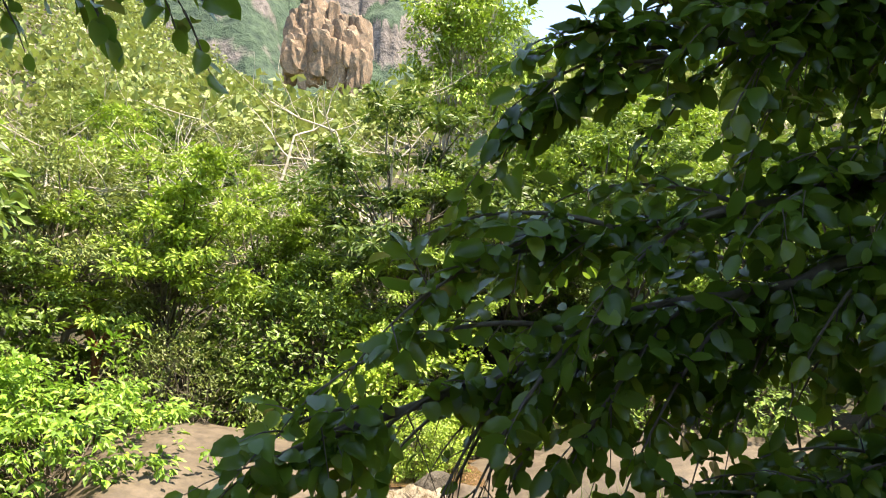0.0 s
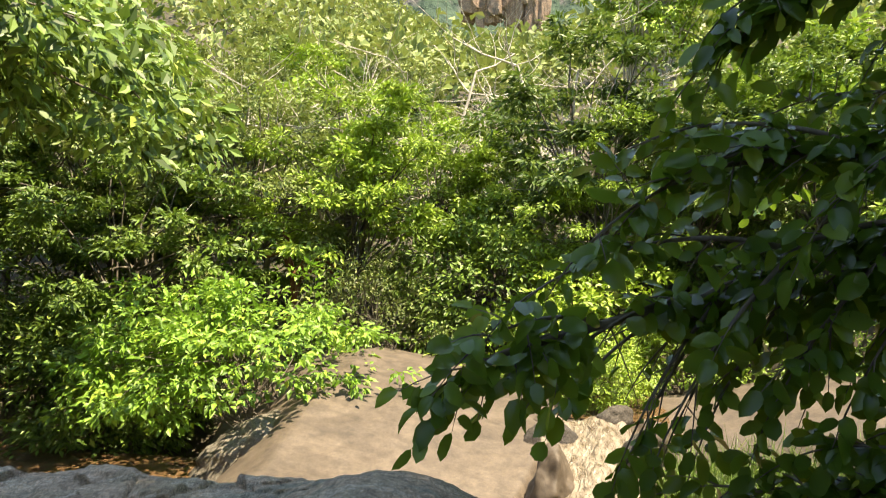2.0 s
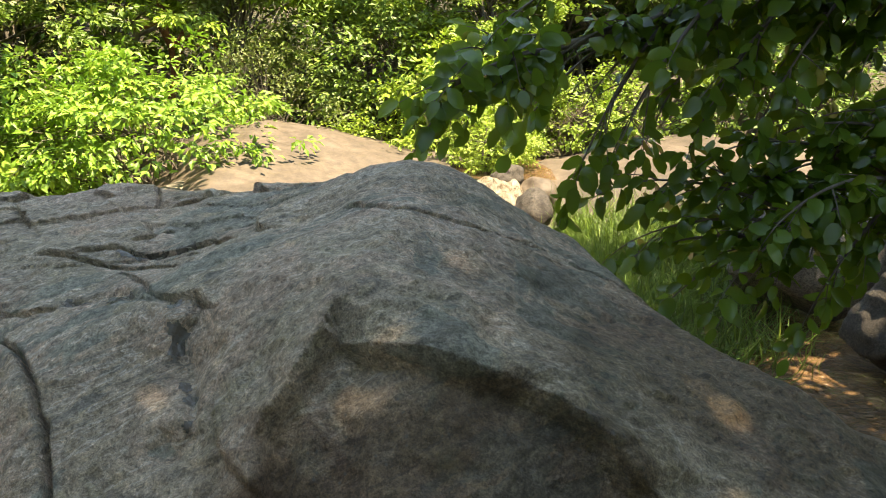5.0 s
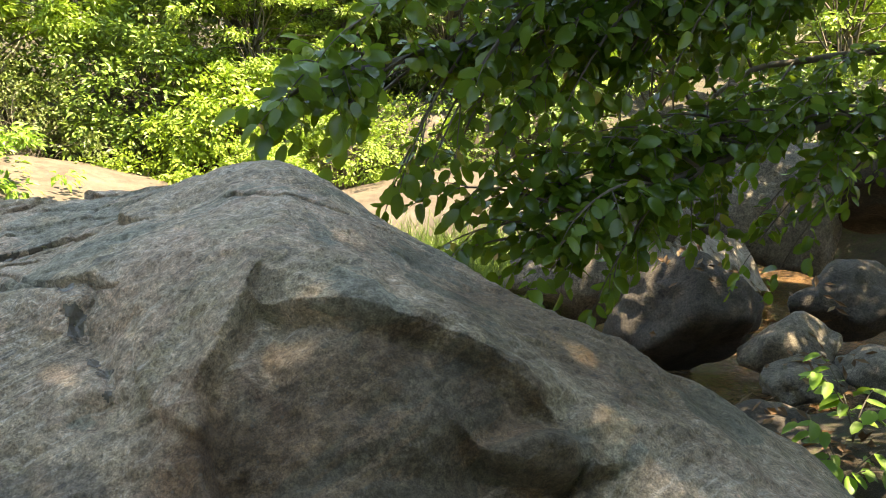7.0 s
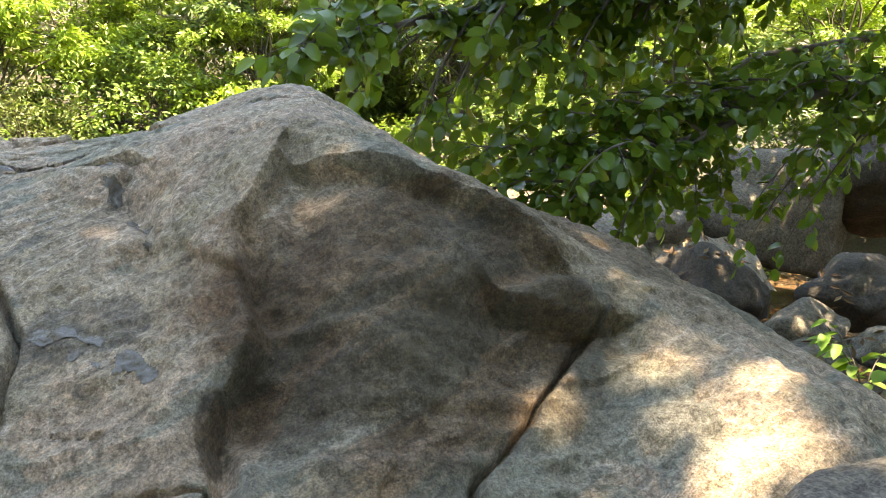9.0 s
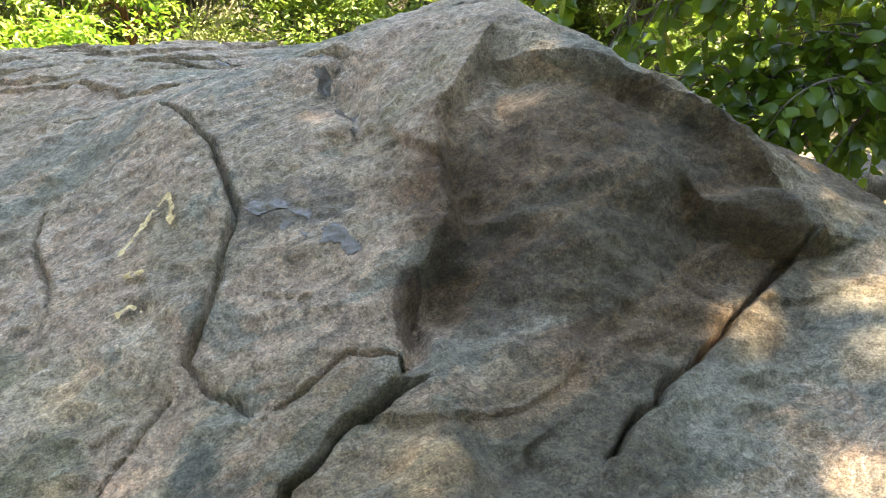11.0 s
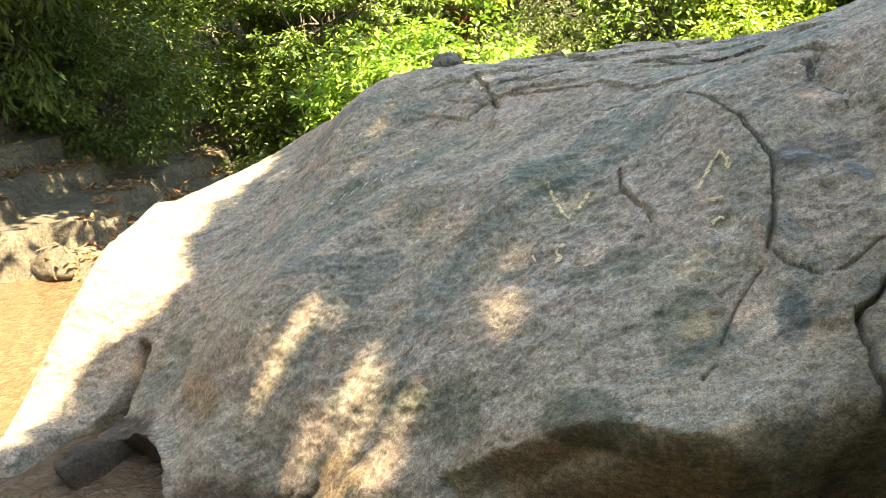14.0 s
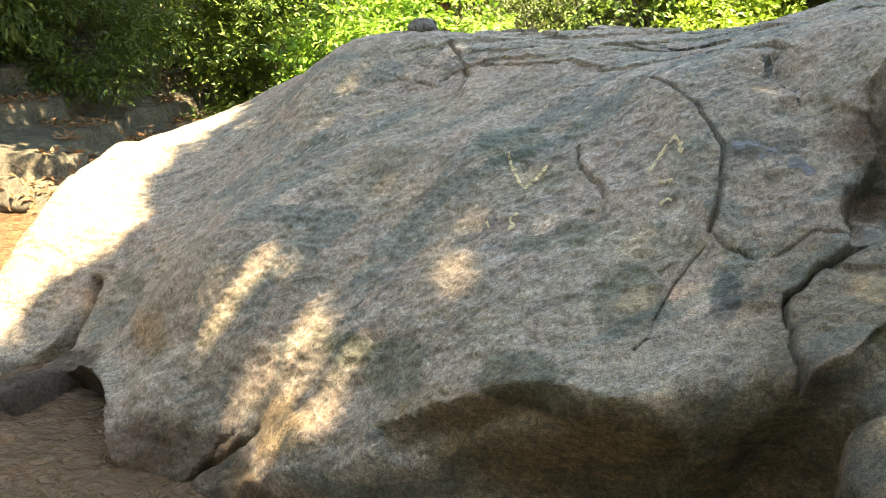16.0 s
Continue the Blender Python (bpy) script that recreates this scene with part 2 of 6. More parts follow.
def boulder_material():
    """Coarse grey granite: crystals, swirling pale veins, algae patches, water stains and painted shade."""
    m, nt, bsdf, out = mat("boulder_rock")
    v = coords(nt)
    flow = streak_coords(nt, 0.8, 2.6)
    long = streak_coords(nt, 0.5, 5.0)
    big = noise_tex(nt, v, 1.4, 6, 0.62, 0.8)
    band = noise_tex(nt, flow, 1.6, 7, 0.66, 1.6)
    med = noise_tex(nt, v, 12.0, 6, 0.72)
    grain = noise_tex(nt, v, 60.0, 5, 0.78)
    fine = noise_tex(nt, v, 210.0, 3, 0.8)
    base = ramp(nt, big, [(0.38, (0.278, 0.216, 0.137)), (0.5, (0.392, 0.307, 0.205)), (0.62, (0.466, 0.370, 0.257))])
    base = mix(nt, 0.5, base, ramp(nt, band, [(0.38, (0.261, 0.221, 0.150)), (0.46, (0.398, 0.305, 0.202)), (0.54, (0.414, 0.331, 0.233)), (0.62, (0.486, 0.383, 0.266))]))
    # warm and olive patches with ragged edges
    rosy = noise_tex(nt, v, 3.1, 7, 0.66, 0.6)
    base = mix(nt, ramp(nt, rosy, [(0.50, grey3(0)), (0.57, grey3(0.7))]), base, (0.452, 0.318, 0.224))
    base = mix(nt, ramp(nt, rosy, [(0.40, grey3(0.55)), (0.45, grey3(0))]), base, (0.310, 0.268, 0.165))
    # swirling veins in parts of the rock
    where = ramp(nt, noise_tex(nt, v, 0.9, 3, 0.5), [(0.42, grey3(0.2)), (0.54, grey3(1))])
    vein = noise_tex(nt, flow, 2.6, 5, 0.58, 3.2)
    pale = ramp(nt, vein, [(0.47, grey3(0)), (0.495, grey3(0.9)), (0.51, grey3(0)), (0.565, grey3(0)), (0.58, grey3(0.5)), (0.59, grey3(0))])
    base = mix(nt, mix(nt, 1.0, pale, where, "MULTIPLY"), base, (0.560, 0.495, 0.400))
    dull = ramp(nt, vein, [(0.39, grey3(0.8)), (0.42, grey3(0)), (0.515, grey3(0)), (0.53, grey3(0.6)), (0.545, grey3(0))])
    base = mix(nt, mix(nt, 1.0, dull, where, "MULTIPLY"), base, (0.195, 0.182, 0.148))
    hair = noise_tex(nt, long, 3.4, 6, 0.66, 1.2)
    base = mix(nt, ramp(nt, hair, [(0.39, grey3(0.6)), (0.42, grey3(0)), (0.485, grey3(0)), (0.50, grey3(0.6)), (0.515, grey3(0)), (0.58, grey3(0)), (0.61, grey3(0.7))]), base,
               ramp(nt, hair, [(0.44, (0.185, 0.165, 0.130)), (0.47, (0.530, 0.462, 0.365))]))
    algae = noise_tex(nt, flow, 1.1, 6, 0.6, 0.8)
    base = mix(nt, ramp(nt, algae, [(0.555, grey3(0)), (0.575, grey3(0.65))]), base, (0.200, 0.218, 0.172))
    wob = noise_tex(nt, v, 6.0, 5, 0.65, 0.6)
    g = nt.nodes.new("ShaderNodeNewGeometry")
    # each blot tints the rock: real stains, and shade put into the colour
    for at, size, tint, amount, soft in STAINS_AND_SHADE:
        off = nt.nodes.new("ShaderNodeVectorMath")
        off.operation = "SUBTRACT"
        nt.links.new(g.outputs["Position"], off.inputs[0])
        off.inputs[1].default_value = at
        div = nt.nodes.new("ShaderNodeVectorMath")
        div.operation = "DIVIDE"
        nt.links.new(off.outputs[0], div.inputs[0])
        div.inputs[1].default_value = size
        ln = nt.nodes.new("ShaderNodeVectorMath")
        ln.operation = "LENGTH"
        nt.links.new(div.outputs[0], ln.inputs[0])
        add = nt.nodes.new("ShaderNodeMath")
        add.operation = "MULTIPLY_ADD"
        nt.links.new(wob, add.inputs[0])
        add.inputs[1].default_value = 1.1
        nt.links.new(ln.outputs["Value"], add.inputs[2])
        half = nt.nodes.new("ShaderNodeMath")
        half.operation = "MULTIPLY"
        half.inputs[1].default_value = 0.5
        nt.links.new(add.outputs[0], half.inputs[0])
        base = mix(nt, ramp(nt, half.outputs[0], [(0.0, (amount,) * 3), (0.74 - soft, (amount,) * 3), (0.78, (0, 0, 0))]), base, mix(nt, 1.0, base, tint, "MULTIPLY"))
    base = mix(nt, 0.8, base, ramp(nt, med, [(0.36, (0.74, 0.73, 0.71)), (0.5, (1, 1, 1)), (0.64, (1.24, 1.22, 1.2))]), "MULTIPLY")
    base = mix(nt, 0.8, base, ramp(nt, grain, [(0.435, (0.62, 0.61, 0.6)), (0.465, (0.98, 0.98, 0.98)), (0.535, (1.06, 1.06, 1.06)), (0.565, (1.42, 1.4, 1.37))]), "MULTIPLY")
    base = mix(nt, 1.0, base, ramp(nt, fine, [(0.40, (0.66, 0.65, 0.64)), (0.48, (1.0, 1.0, 1.0)), (0.54, (1.07, 1.07, 1.07)), (0.62, (1.38, 1.36, 1.33))]), "MULTIPLY")
    # pits
    pit = node(nt, "ShaderNodeTexVoronoi", Scale=48.0, Randomness=1.0)
    nt.links.new(v, pit.inputs["Vector"])
    base = mix(nt, ramp(nt, pit.outputs["Distance"], [(0.10, grey3(0.7)), (0.2, grey3(0))]), base, (0.13, 0.115, 0.09))
    nt.links.new(base, bsdf.inputs["Base Color"])
    bsdf.inputs["Roughness"].default_value = 0.75
    b1 = node(nt, "ShaderNodeBump", Strength=0.7, Distance=0.03, Height=med)
    b2 = node(nt, "ShaderNodeBump", Strength=0.8, Distance=0.012, Height=grain)
    b3 = node(nt, "ShaderNodeBump", Strength=0.8, Distance=0.004, Height=fine)
    nt.links.new(b1.outputs[0], b2.inputs["Normal"])
    nt.links.new(b2.outputs[0], b3.inputs["Normal"])
    nt.links.new(b3.outputs[0], bsdf.inputs["Normal"])
    return m


# algae, lichen, water stains and painted shade on the boulder: place, reach, tint, strength, softness of the edge
GREEN, BROWN, OCHRE_STAIN = (0.54, 0.62, 0.56), (0.45, 0.38, 0.30), (0.85, 0.66, 0.40)
STAINS_AND_SHADE = [
    # steep hollow face: brown stain and its shade painted together
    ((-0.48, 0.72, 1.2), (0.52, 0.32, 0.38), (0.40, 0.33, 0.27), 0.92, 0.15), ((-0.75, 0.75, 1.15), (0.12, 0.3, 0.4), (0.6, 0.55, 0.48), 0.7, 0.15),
    # brown foot; wet arch recess and lower hollow with painted shade; wet waterline
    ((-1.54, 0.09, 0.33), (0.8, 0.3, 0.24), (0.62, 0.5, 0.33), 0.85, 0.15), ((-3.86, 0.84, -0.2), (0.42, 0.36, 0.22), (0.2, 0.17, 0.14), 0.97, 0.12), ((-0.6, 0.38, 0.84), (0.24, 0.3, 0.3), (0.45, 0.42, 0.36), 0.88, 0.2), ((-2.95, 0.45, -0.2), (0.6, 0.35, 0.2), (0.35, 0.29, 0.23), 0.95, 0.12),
    ((-1.93, 1.14, 1.02), (0.16, 0.14, 0.12), GREEN, 0.85, 0.06), ((-2.37, 1.24, 0.88), (0.26, 0.16, 0.12), GREEN, 0.6, 0.1), ((-1.62, 0.66, 0.85), (0.11, 0.08, 0.07), GREEN, 0.9, 0.05),
    # the last blot paints the small pit's shade into the colour
    ((-1.75, 0.66, 0.78), (0.11, 0.07, 0.06), GREEN, 0.85, 0.05), ((-1.09, 0.79, 1.17), (0.14, 0.08, 0.07), (0.45, 0.47, 0.5), 0.9, 0.05), ((-0.86, 0.57, 1.04), (0.04, 0.09, 0.09), (0.3, 0.28, 0.25), 0.9, 0.05),
    ((-1.43, 0.37, 0.75), (0.11, 0.18, 0.13), GREEN, 0.85, 0.06), ((-1.18, 0.29, 0.84), (0.05, 0.12, 0.10), (0.45, 0.52, 0.55), 0.85, 0.08), ((-1.66, 0.18, 0.52), (0.26, 0.14, 0.08), (0.42, 0.5, 0.45), 0.9, 0.06),
    ((-3.56, 1.3, 0.18), (0.28, 0.14, 0.07), GREEN, 0.85, 0.06), ((-2.12, 0.42, 0.39), (0.19, 0.12, 0.10), GREEN, 0.9, 0.06), ((-2.34, 0.52, 0.38), (0.15, 0.08, 0.06), GREEN, 0.8, 0.06),
    # undercut foot (algae too) and tree-side flank get painted shade; last is plain darkening
    ((-2.89, 1.53, 0.87), (0.33, 0.13, 0.08), (0.6, 0.66, 0.62), 0.85, 0.05), ((-1.05, 0.02, 0.76), (0.14, 0.12, 0.12), BROWN, 0.7, 0.15), ((-0.9, 0.0, 0.5), (0.42, 0.36, 0.28), (0.40, 0.37, 0.30), 0.9, 0.2), ((0.05, 1.28, 1.2), (0.85, 0.6, 0.55), (0.38, 0.34, 0.28), 0.92, 0.25), ((-0.92, 0.2, 0.85), (0.3, 0.45, 0.35), (0.60, 0.57, 0.49), 0.8, 0.25),
    ((-3.35, 0.95, 0.12), (0.28, 0.25, 0.09), OCHRE_STAIN, 0.7, 0.2), ((-2.55, 0.45, 0.08), (0.25, 0.2, 0.12), OCHRE_STAIN, 0.7, 0.2),
]
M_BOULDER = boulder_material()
M_SLAB = rock_material("pale_slab_rock", (0.06, 0.045, 0.031), (0.095, 0.072, 0.051), (0.135, 0.105, 0.077), 0.7, None, 0.7, 0.12, speckle=0.22)
M_WETROCK = rock_material("dark_wet_rock", (0.03, 0.025, 0.02), (0.06, 0.05, 0.04), (0.105, 0.09, 0.072), 1.2, None, 0.8)
M_BANKROCK = rock_material("bank_rock", (0.09, 0.08, 0.062), (0.16, 0.14, 0.11), (0.23, 0.205, 0.165), 0.8)
M_LEDGE = rock_material("ledge_rock", (0.066, 0.056, 0.036), (0.12, 0.102, 0.066), (0.175, 0.15, 0.1), 0.9, None, 0.85, 0.6)
M_SOIL = rock_material("soil_and_litter", (0.032, 0.026, 0.016), (0.06, 0.047, 0.03), (0.095, 0.075, 0.048), 3.0, (0.05, 0.07, 0.02))
M_CLIFF = rock_material("cliff_rock", (0.13, 0.098, 0.076), (0.26, 0.17, 0.11), (0.32, 0.245, 0.185), 0.15, (0.10, 0.09, 0.075))
M_LEAF_SHRUB = leaf_material("shrub_leaf", (0.046, 0.099, 0.012), (0.225, 0.414, 0.056), (0.335, 0.414, 0.062), 0.26, 0.5, (0.262, 0.464, 0.062))
M_LEAF_TREE = leaf_material("tree_leaf", (0.023, 0.047, 0.009), (0.155, 0.26, 0.046), (0.258, 0.326, 0.062), 0.18, 0.5, (0.292, 0.439, 0.062))
M_LEAF_PALE = leaf_material("pale_leaf", (0.058, 0.08, 0.022), (0.259, 0.332, 0.098), (0.333, 0.306, 0.166), 0.18, 0.55, (0.351, 0.428, 0.093))
M_LEAF_DARK = leaf_material("dark_leaf", (0.03, 0.08, 0.014), (0.15, 0.265, 0.04), (0.29, 0.35, 0.045), 0.37, 0.27, (0.27, 0.43, 0.035))
M_LEAF_LIME = leaf_material("lime_leaf", (0.077, 0.126, 0.014), (0.31, 0.459, 0.062), (0.395, 0.469, 0.093), 0.2, 0.5, (0.343, 0.51, 0.062))
M_LEAF_WILLOW = leaf_material("narrow_leaf", (0.02, 0.041, 0.01), (0.081, 0.13, 0.025), (0.144, 0.18, 0.043), 0.35, 0.5, (0.198, 0.32, 0.043))
M_BARK = bark_material("grey_brown_bark", (0.06, 0.05, 0.04), (0.2, 0.17, 0.13))
M_BARK_PALE = bark_material("bleached_wood", (0.3, 0.26, 0.21), (0.6, 0.55, 0.47))
M_BARK_RED = bark_material("red_bark", (0.09, 0.03, 0.015), (0.26, 0.1, 0.05))


def water_material(name, deep, foam=None, wave=8.0):
    m, nt, bsdf, out = mat(name)
    v = coords(nt, (1.5, 0.55, 0.8) if foam else (1, 1, 1))
    n = noise_tex(nt, v, wave, 4, 0.6, 0.8)
    bsdf.inputs["Base Color"].default_value = (*deep, 1)
    bsdf.inputs["Roughness"].default_value = 0.08
    if foam:
        f = noise_tex(nt, v, wave * 0.8, 6, 0.75, 0.3)
        k = ramp(nt, f, [(0.32, (0, 0, 0)), (0.7, (1, 1, 1))])
        nt.links.new(mix(nt, k, deep, foam), bsdf.inputs["Base Color"])
        nt.links.new(ramp(nt, k, [(0, (0.1, 0.1, 0.1)), (1, (0.7, 0.7, 0.7))]), bsdf.inputs["Roughness"])
    b = node(nt, "ShaderNodeBump", Strength=1.0, Distance=0.09, Height=n)
    nt.links.new(b.outputs[0], bsdf.inputs["Normal"])
    return m


M_WATER = water_material("muddy_water", (0.17, 0.1, 0.05), None, 14.0)
M_CASCADE = water_material("white_muddy_water", (0.085, 0.056, 0.031), (0.42, 0.36, 0.275), 10.0)

# ---- ground ----
WATER_Z = -0.25


def sstep(a, b, x):
    t = np.clip((x - a) / (b - a), 0, 1)
    return t * t * (3 - 2 * t)


def ground_z(x, y):
    """Height of the ground: river bed, banks, wooded slope behind."""
    x, y = np.asarray(x, float), np.asarray(y, float)
    wob = 0.5 * vnoise(x * 0.35, y * 0.35, 0, 5)
    s_back = y - 9.8 - wob - 0.12 * np.abs(x + 1)
    s_left = (-5.0 - 0.32 * (y - 2.5)) - x + wob
    s_right = x - (4.6 + 0.1 * y) + wob
    z = np.full(np.broadcast(x, y).shape, -0.75)
    for s, k in ((s_back, 0.24), (s_left, 0.2), (s_right, 0.2)):
        rise = 1.0 * sstep(-0.3, 3.2, s) + k * np.maximum(s - 1.5, 0) * (1 + 0.32 * sstep(12, 60, s))
        z = np.maximum(z, -0.75 + rise)
    z = z * (1 + 0.45 * sstep(4, 60, -x - 0.2 * y))
    z = z * (1 - 0.2 * np.exp(-((x + 0.13 * y) / (3 + 0.13 * np.abs(y))) ** 2) * sstep(14, 40, y))
    # shingle beside the boulder, and the near bank
    z = np.maximum(z, -0.75 + 0.95 * sstep(0.8, 2.2, x) * sstep(4.6, 3.0, y))
    near = sstep(0.15, -1.0, y)
    z = np.maximum(z, -0.75 + near * (0.72 + 0.55 * sstep(-1.6, 0.2, x)) * sstep(-4.2, -2.6, x - 0.4 * y))
    far = np.hypot(x, y)
    z = np.minimum(z, 78 + 60 * sstep(20, 110, -x - 0.2 * y) + 6 * vnoise(x * 0.01, y * 0.01, 0, 8))
    z = z + 0.06 * fbm(x * 1.3, y * 1.3, 0, 3, 11) + sstep(12, 60, far) * 1.6 * fbm(x * 0.06, y * 0.06, 0, 3, 21)
    return z


def build_ground():
    nr, na = 190, 300
    r = 0.15 * (3200 / 0.15) ** (np.linspace(0, 1, nr))
    ang = np.linspace(0, 2 * np.pi, na + 1)
    rr, aa = np.meshgrid(r, ang, indexing="ij")
    x, y = -1 + rr * np.cos(aa), 3 + rr * np.sin(aa)
    verts = np.stack([x, y, ground_z(x, y)], -1).reshape(-1, 3)
    ob = put("ground", mesh_from("ground", verts, grid_faces(nr, na + 1)), M_SOIL)
    return tagged(ob, "dark soil with leaf litter and low growth rising from the stream", "ground", "", "structure")


ground = build_ground()


def sheet(name, x0, x1, y0, y1, zfun, material, label, step):
    nx, ny = int((x1 - x0) / step) + 1, int((y1 - y0) / step) + 1
    gx, gy = np.meshgrid(np.linspace(x0, x1, nx), np.linspace(y0, y1, ny), indexing="ij")
    verts = np.stack([gx, gy, zfun(gx, gy)], -1).reshape(-1, 3)
    ob = put(name, mesh_from(name, verts, grid_faces(nx, ny)), material)
    return tagged(ob, label, "water", "", "structure")


water = sheet("water", -16, 9, -8, 9.0, lambda x, y: WATER_Z + 0.02 * fbm(x * 2.2, y * 2.2, 0, 3, 31), M_WATER,
              "brown muddy stream water with small ripples", 0.09)

# ---- the great boulder: a smooth control cage in a plane that leans 40 degrees to the near bank ----
CAGE = [
    [-1.57, -1.36, -1.15, -1.07, -1.36, -1.86, -2.17, -2.27],
    [-1.47, -1.29, -1.03, -0.78, -0.98, -1.64, -2.04, -2.14],
    [-1.32, -1.21, -1.26, -1.23, -1.00, -1.25, -1.67, -1.93],
    [-1.12, -1.05, -0.99, -0.69, -1.03, -0.98, -1.24, -1.67],
    [-0.86, -0.77, -0.75, -0.52, -0.59, -0.71, -0.95, -1.48],
    [-0.51, -0.43, -0.33, -0.21, -0.27, -0.46, -0.82, -1.35],
    [-0.15, 0.03, 0.15, 0.14, -0.04, -0.34, -0.75, -1.21],
    [0.12, 0.40, 0.51, 0.36, 0.20, -0.21, -0.69, -1.13],
    [0.27, 0.37, 0.41, 0.26, 0.05, -0.39, -0.81, -1.23],
    [0.37, 0.28, 0.17, 0.01, -0.39, -0.88, -1.22, -1.58],
    [0.48, 0.21, -0.11, -0.55, -1.05, -1.50, -1.85, -2.10],
]
# a finer cage over the crown of the boulder, added to the first
RELIEF = [
    [0.17, 0.17, 0.08, 0.08, 0.08, 0.30, 0.10, -0.07],
    [0.06, 0.14, 0.05, 0.04, -0.01, 0.23, 0.06, -0.09],
    [0.07, -0.01, -0.00, -0.01, -0.03, 0.12, -0.02, -0.06],
    [0.07, -0.07, 0.15, -0.06, 0.02, 0.06, -0.02, -0.01],
    [0.03, -0.14, -0.16, -0.08, 0.10, -0.03, 0.09, -0.00],
    [-0.25, -0.06, -0.04, 0.13, -0.12, 0.03, -0.07, -0.06],
    [-0.17, -0.10, -0.10, 0.08, 0.14, 0.08, -0.17, -0.14],
    [-0.11, -0.14, 0.33, 0.24, 0.23, 0.46, -0.00, -0.15],
    [-0.17, -0.23, 0.21, 0.05, 0.07, -0.04, -0.26, -0.14],
    [0.21, 0.22, 0.11, 0.18, 0.19, 0.18, -0.04, -0.10],
    [0.18, 0.24, 0.20, 0.32, 0.49, 0.27, 0.06, -0.05],
    [0.01, -0.12, -0.13, -0.14, 0.02, 0.07, 0.05, 0.01],
]
SIN, COS = math.sin(radians(40)), math.cos(radians(40))
B_ORIGIN = np.array([-1.5, 0.8, 1.0])
B_UP, B_OUT = np.array([0, COS, SIN]), np.array([0, -SIN, COS])


def spline(t, n):
    i = np.clip(np.floor(t).astype(int), 1, n - 3)
    s = np.clip(t - i, 0, 1)
    return i, [(1 - s) ** 3 / 6, (3 * s ** 3 - 6 * s * s + 4) / 6, (-3 * s ** 3 + 3 * s * s + 3 * s + 1) / 6, s ** 3 / 6]


def boulder_form(u, v):
    """The boulder's large form: how far it stands out at (u across, v up the leaning plane)."""
    cage = np.array(CAGE)
    i, bu = spline((u + 4.0) / 0.66, cage.shape[0])
    j, bv = spline((v + 2.0) / 0.62, cage.shape[1])
    w = 0
    for a in range(4):
        for b in range(4):
            w = w + bu[a] * bv[b] * cage[i - 1 + a, j - 1 + b]
    fine = np.pad(np.array(RELIEF), 3)
    i, bu = spline(np.clip((u + 1.6) / 0.36 + 3, 1, 15.999), 18)
    j, bv = spline(np.clip((v + 0.5) / 0.36 + 3, 1, 11.999), 14)
    for a in range(4):
        for b in range(4):
            w = w + bu[a] * bv[b] * fine[i - 1 + a, j - 1 + b]
    back = (np.interp(u, [-3.5, -2.2, -0.8, 0.6, 2.0], [0.7, 1.1, 1.14, 1.10, 0.7]) - 1 + 1.0 * 2.0 - v * (SIN + COS * 1.0)) / (COS - SIN * 1.0)
    w = smin(w, back, 0.12)
    w = smin(w, -0.3 - 1.8 * (u - 2.4), 0.15)
    w = smin(w, -1.45 + 1.5 * (u + 3.3), 0.2)
    under = np.interp(u, [-3.0, -1.5, -0.1, 0.6, 1.0], [-1.3, -0.75, 0.0, 0.15, 0.5]) + 2.4 * (v - np.interp(u, [-1.5, -0.1], [-1.1, -0.92]))
    w = smin(w, under, 0.12)
    # the flank falls away behind its crest towards the stream
    x, y, z = B_ORIGIN[0] + u, B_ORIGIN[1] + COS * v - SIN * w, B_ORIGIN[2] + SIN * v + COS * w
    crest = 1.36 - 0.62 * (x - 0.15) - 1.1 * sstep(-0.35, 0.5, x) * np.maximum(y - 1.35, 0)
    over = z - crest
    over = 0.5 * (over + np.sqrt(over * over + 0.003)) * sstep(-0.4, 0.1, x)
    return w - over * 1.35


def boulder_point(u, v, w):
    return B_ORIGIN + np.stack([u, 0 * u, 0 * u], -1) + v[..., None] * B_UP + w[..., None] * B_OUT


def along(u, v, pts):
    """Distance to a line of points, and the side of it (+ to the left of its run)."""
    best, side = np.full(u.shape, 1e9), np.zeros(u.shape)
    for (a, b), (c, d) in zip(pts[:-1], pts[1:]):
        ex, ey = c - a, d - b
        t = np.clip(((u - a) * ex + (v - b) * ey) / (ex * ex + ey * ey + 1e-12), 0, 1)
        px, py = u - a - t * ex, v - b - t * ey
        r = np.hypot(px, py)
        closer = r < best
        best = np.where(closer, r, best)
        side = np.where(closer, np.sign(ex * py - ey * px), side)
    return best, side


def end_fade(u, v, pts, over):
    """One beside a line of points, and falling to nothing past its ends."""
    fade = np.ones(u.shape)
    for (a, b), (c, d) in ((pts[1], pts[0]), (pts[-2], pts[-1])):
        ln = math.hypot(c - a, d - b)
        past = ((u - c) * (c - a) + (v - d) * (d - b)) / ln
        near = np.hypot(u - c, v - d) < 0.3
        fade = np.where(near, fade * (1 - sstep(0, over, past)), fade)
    return fade


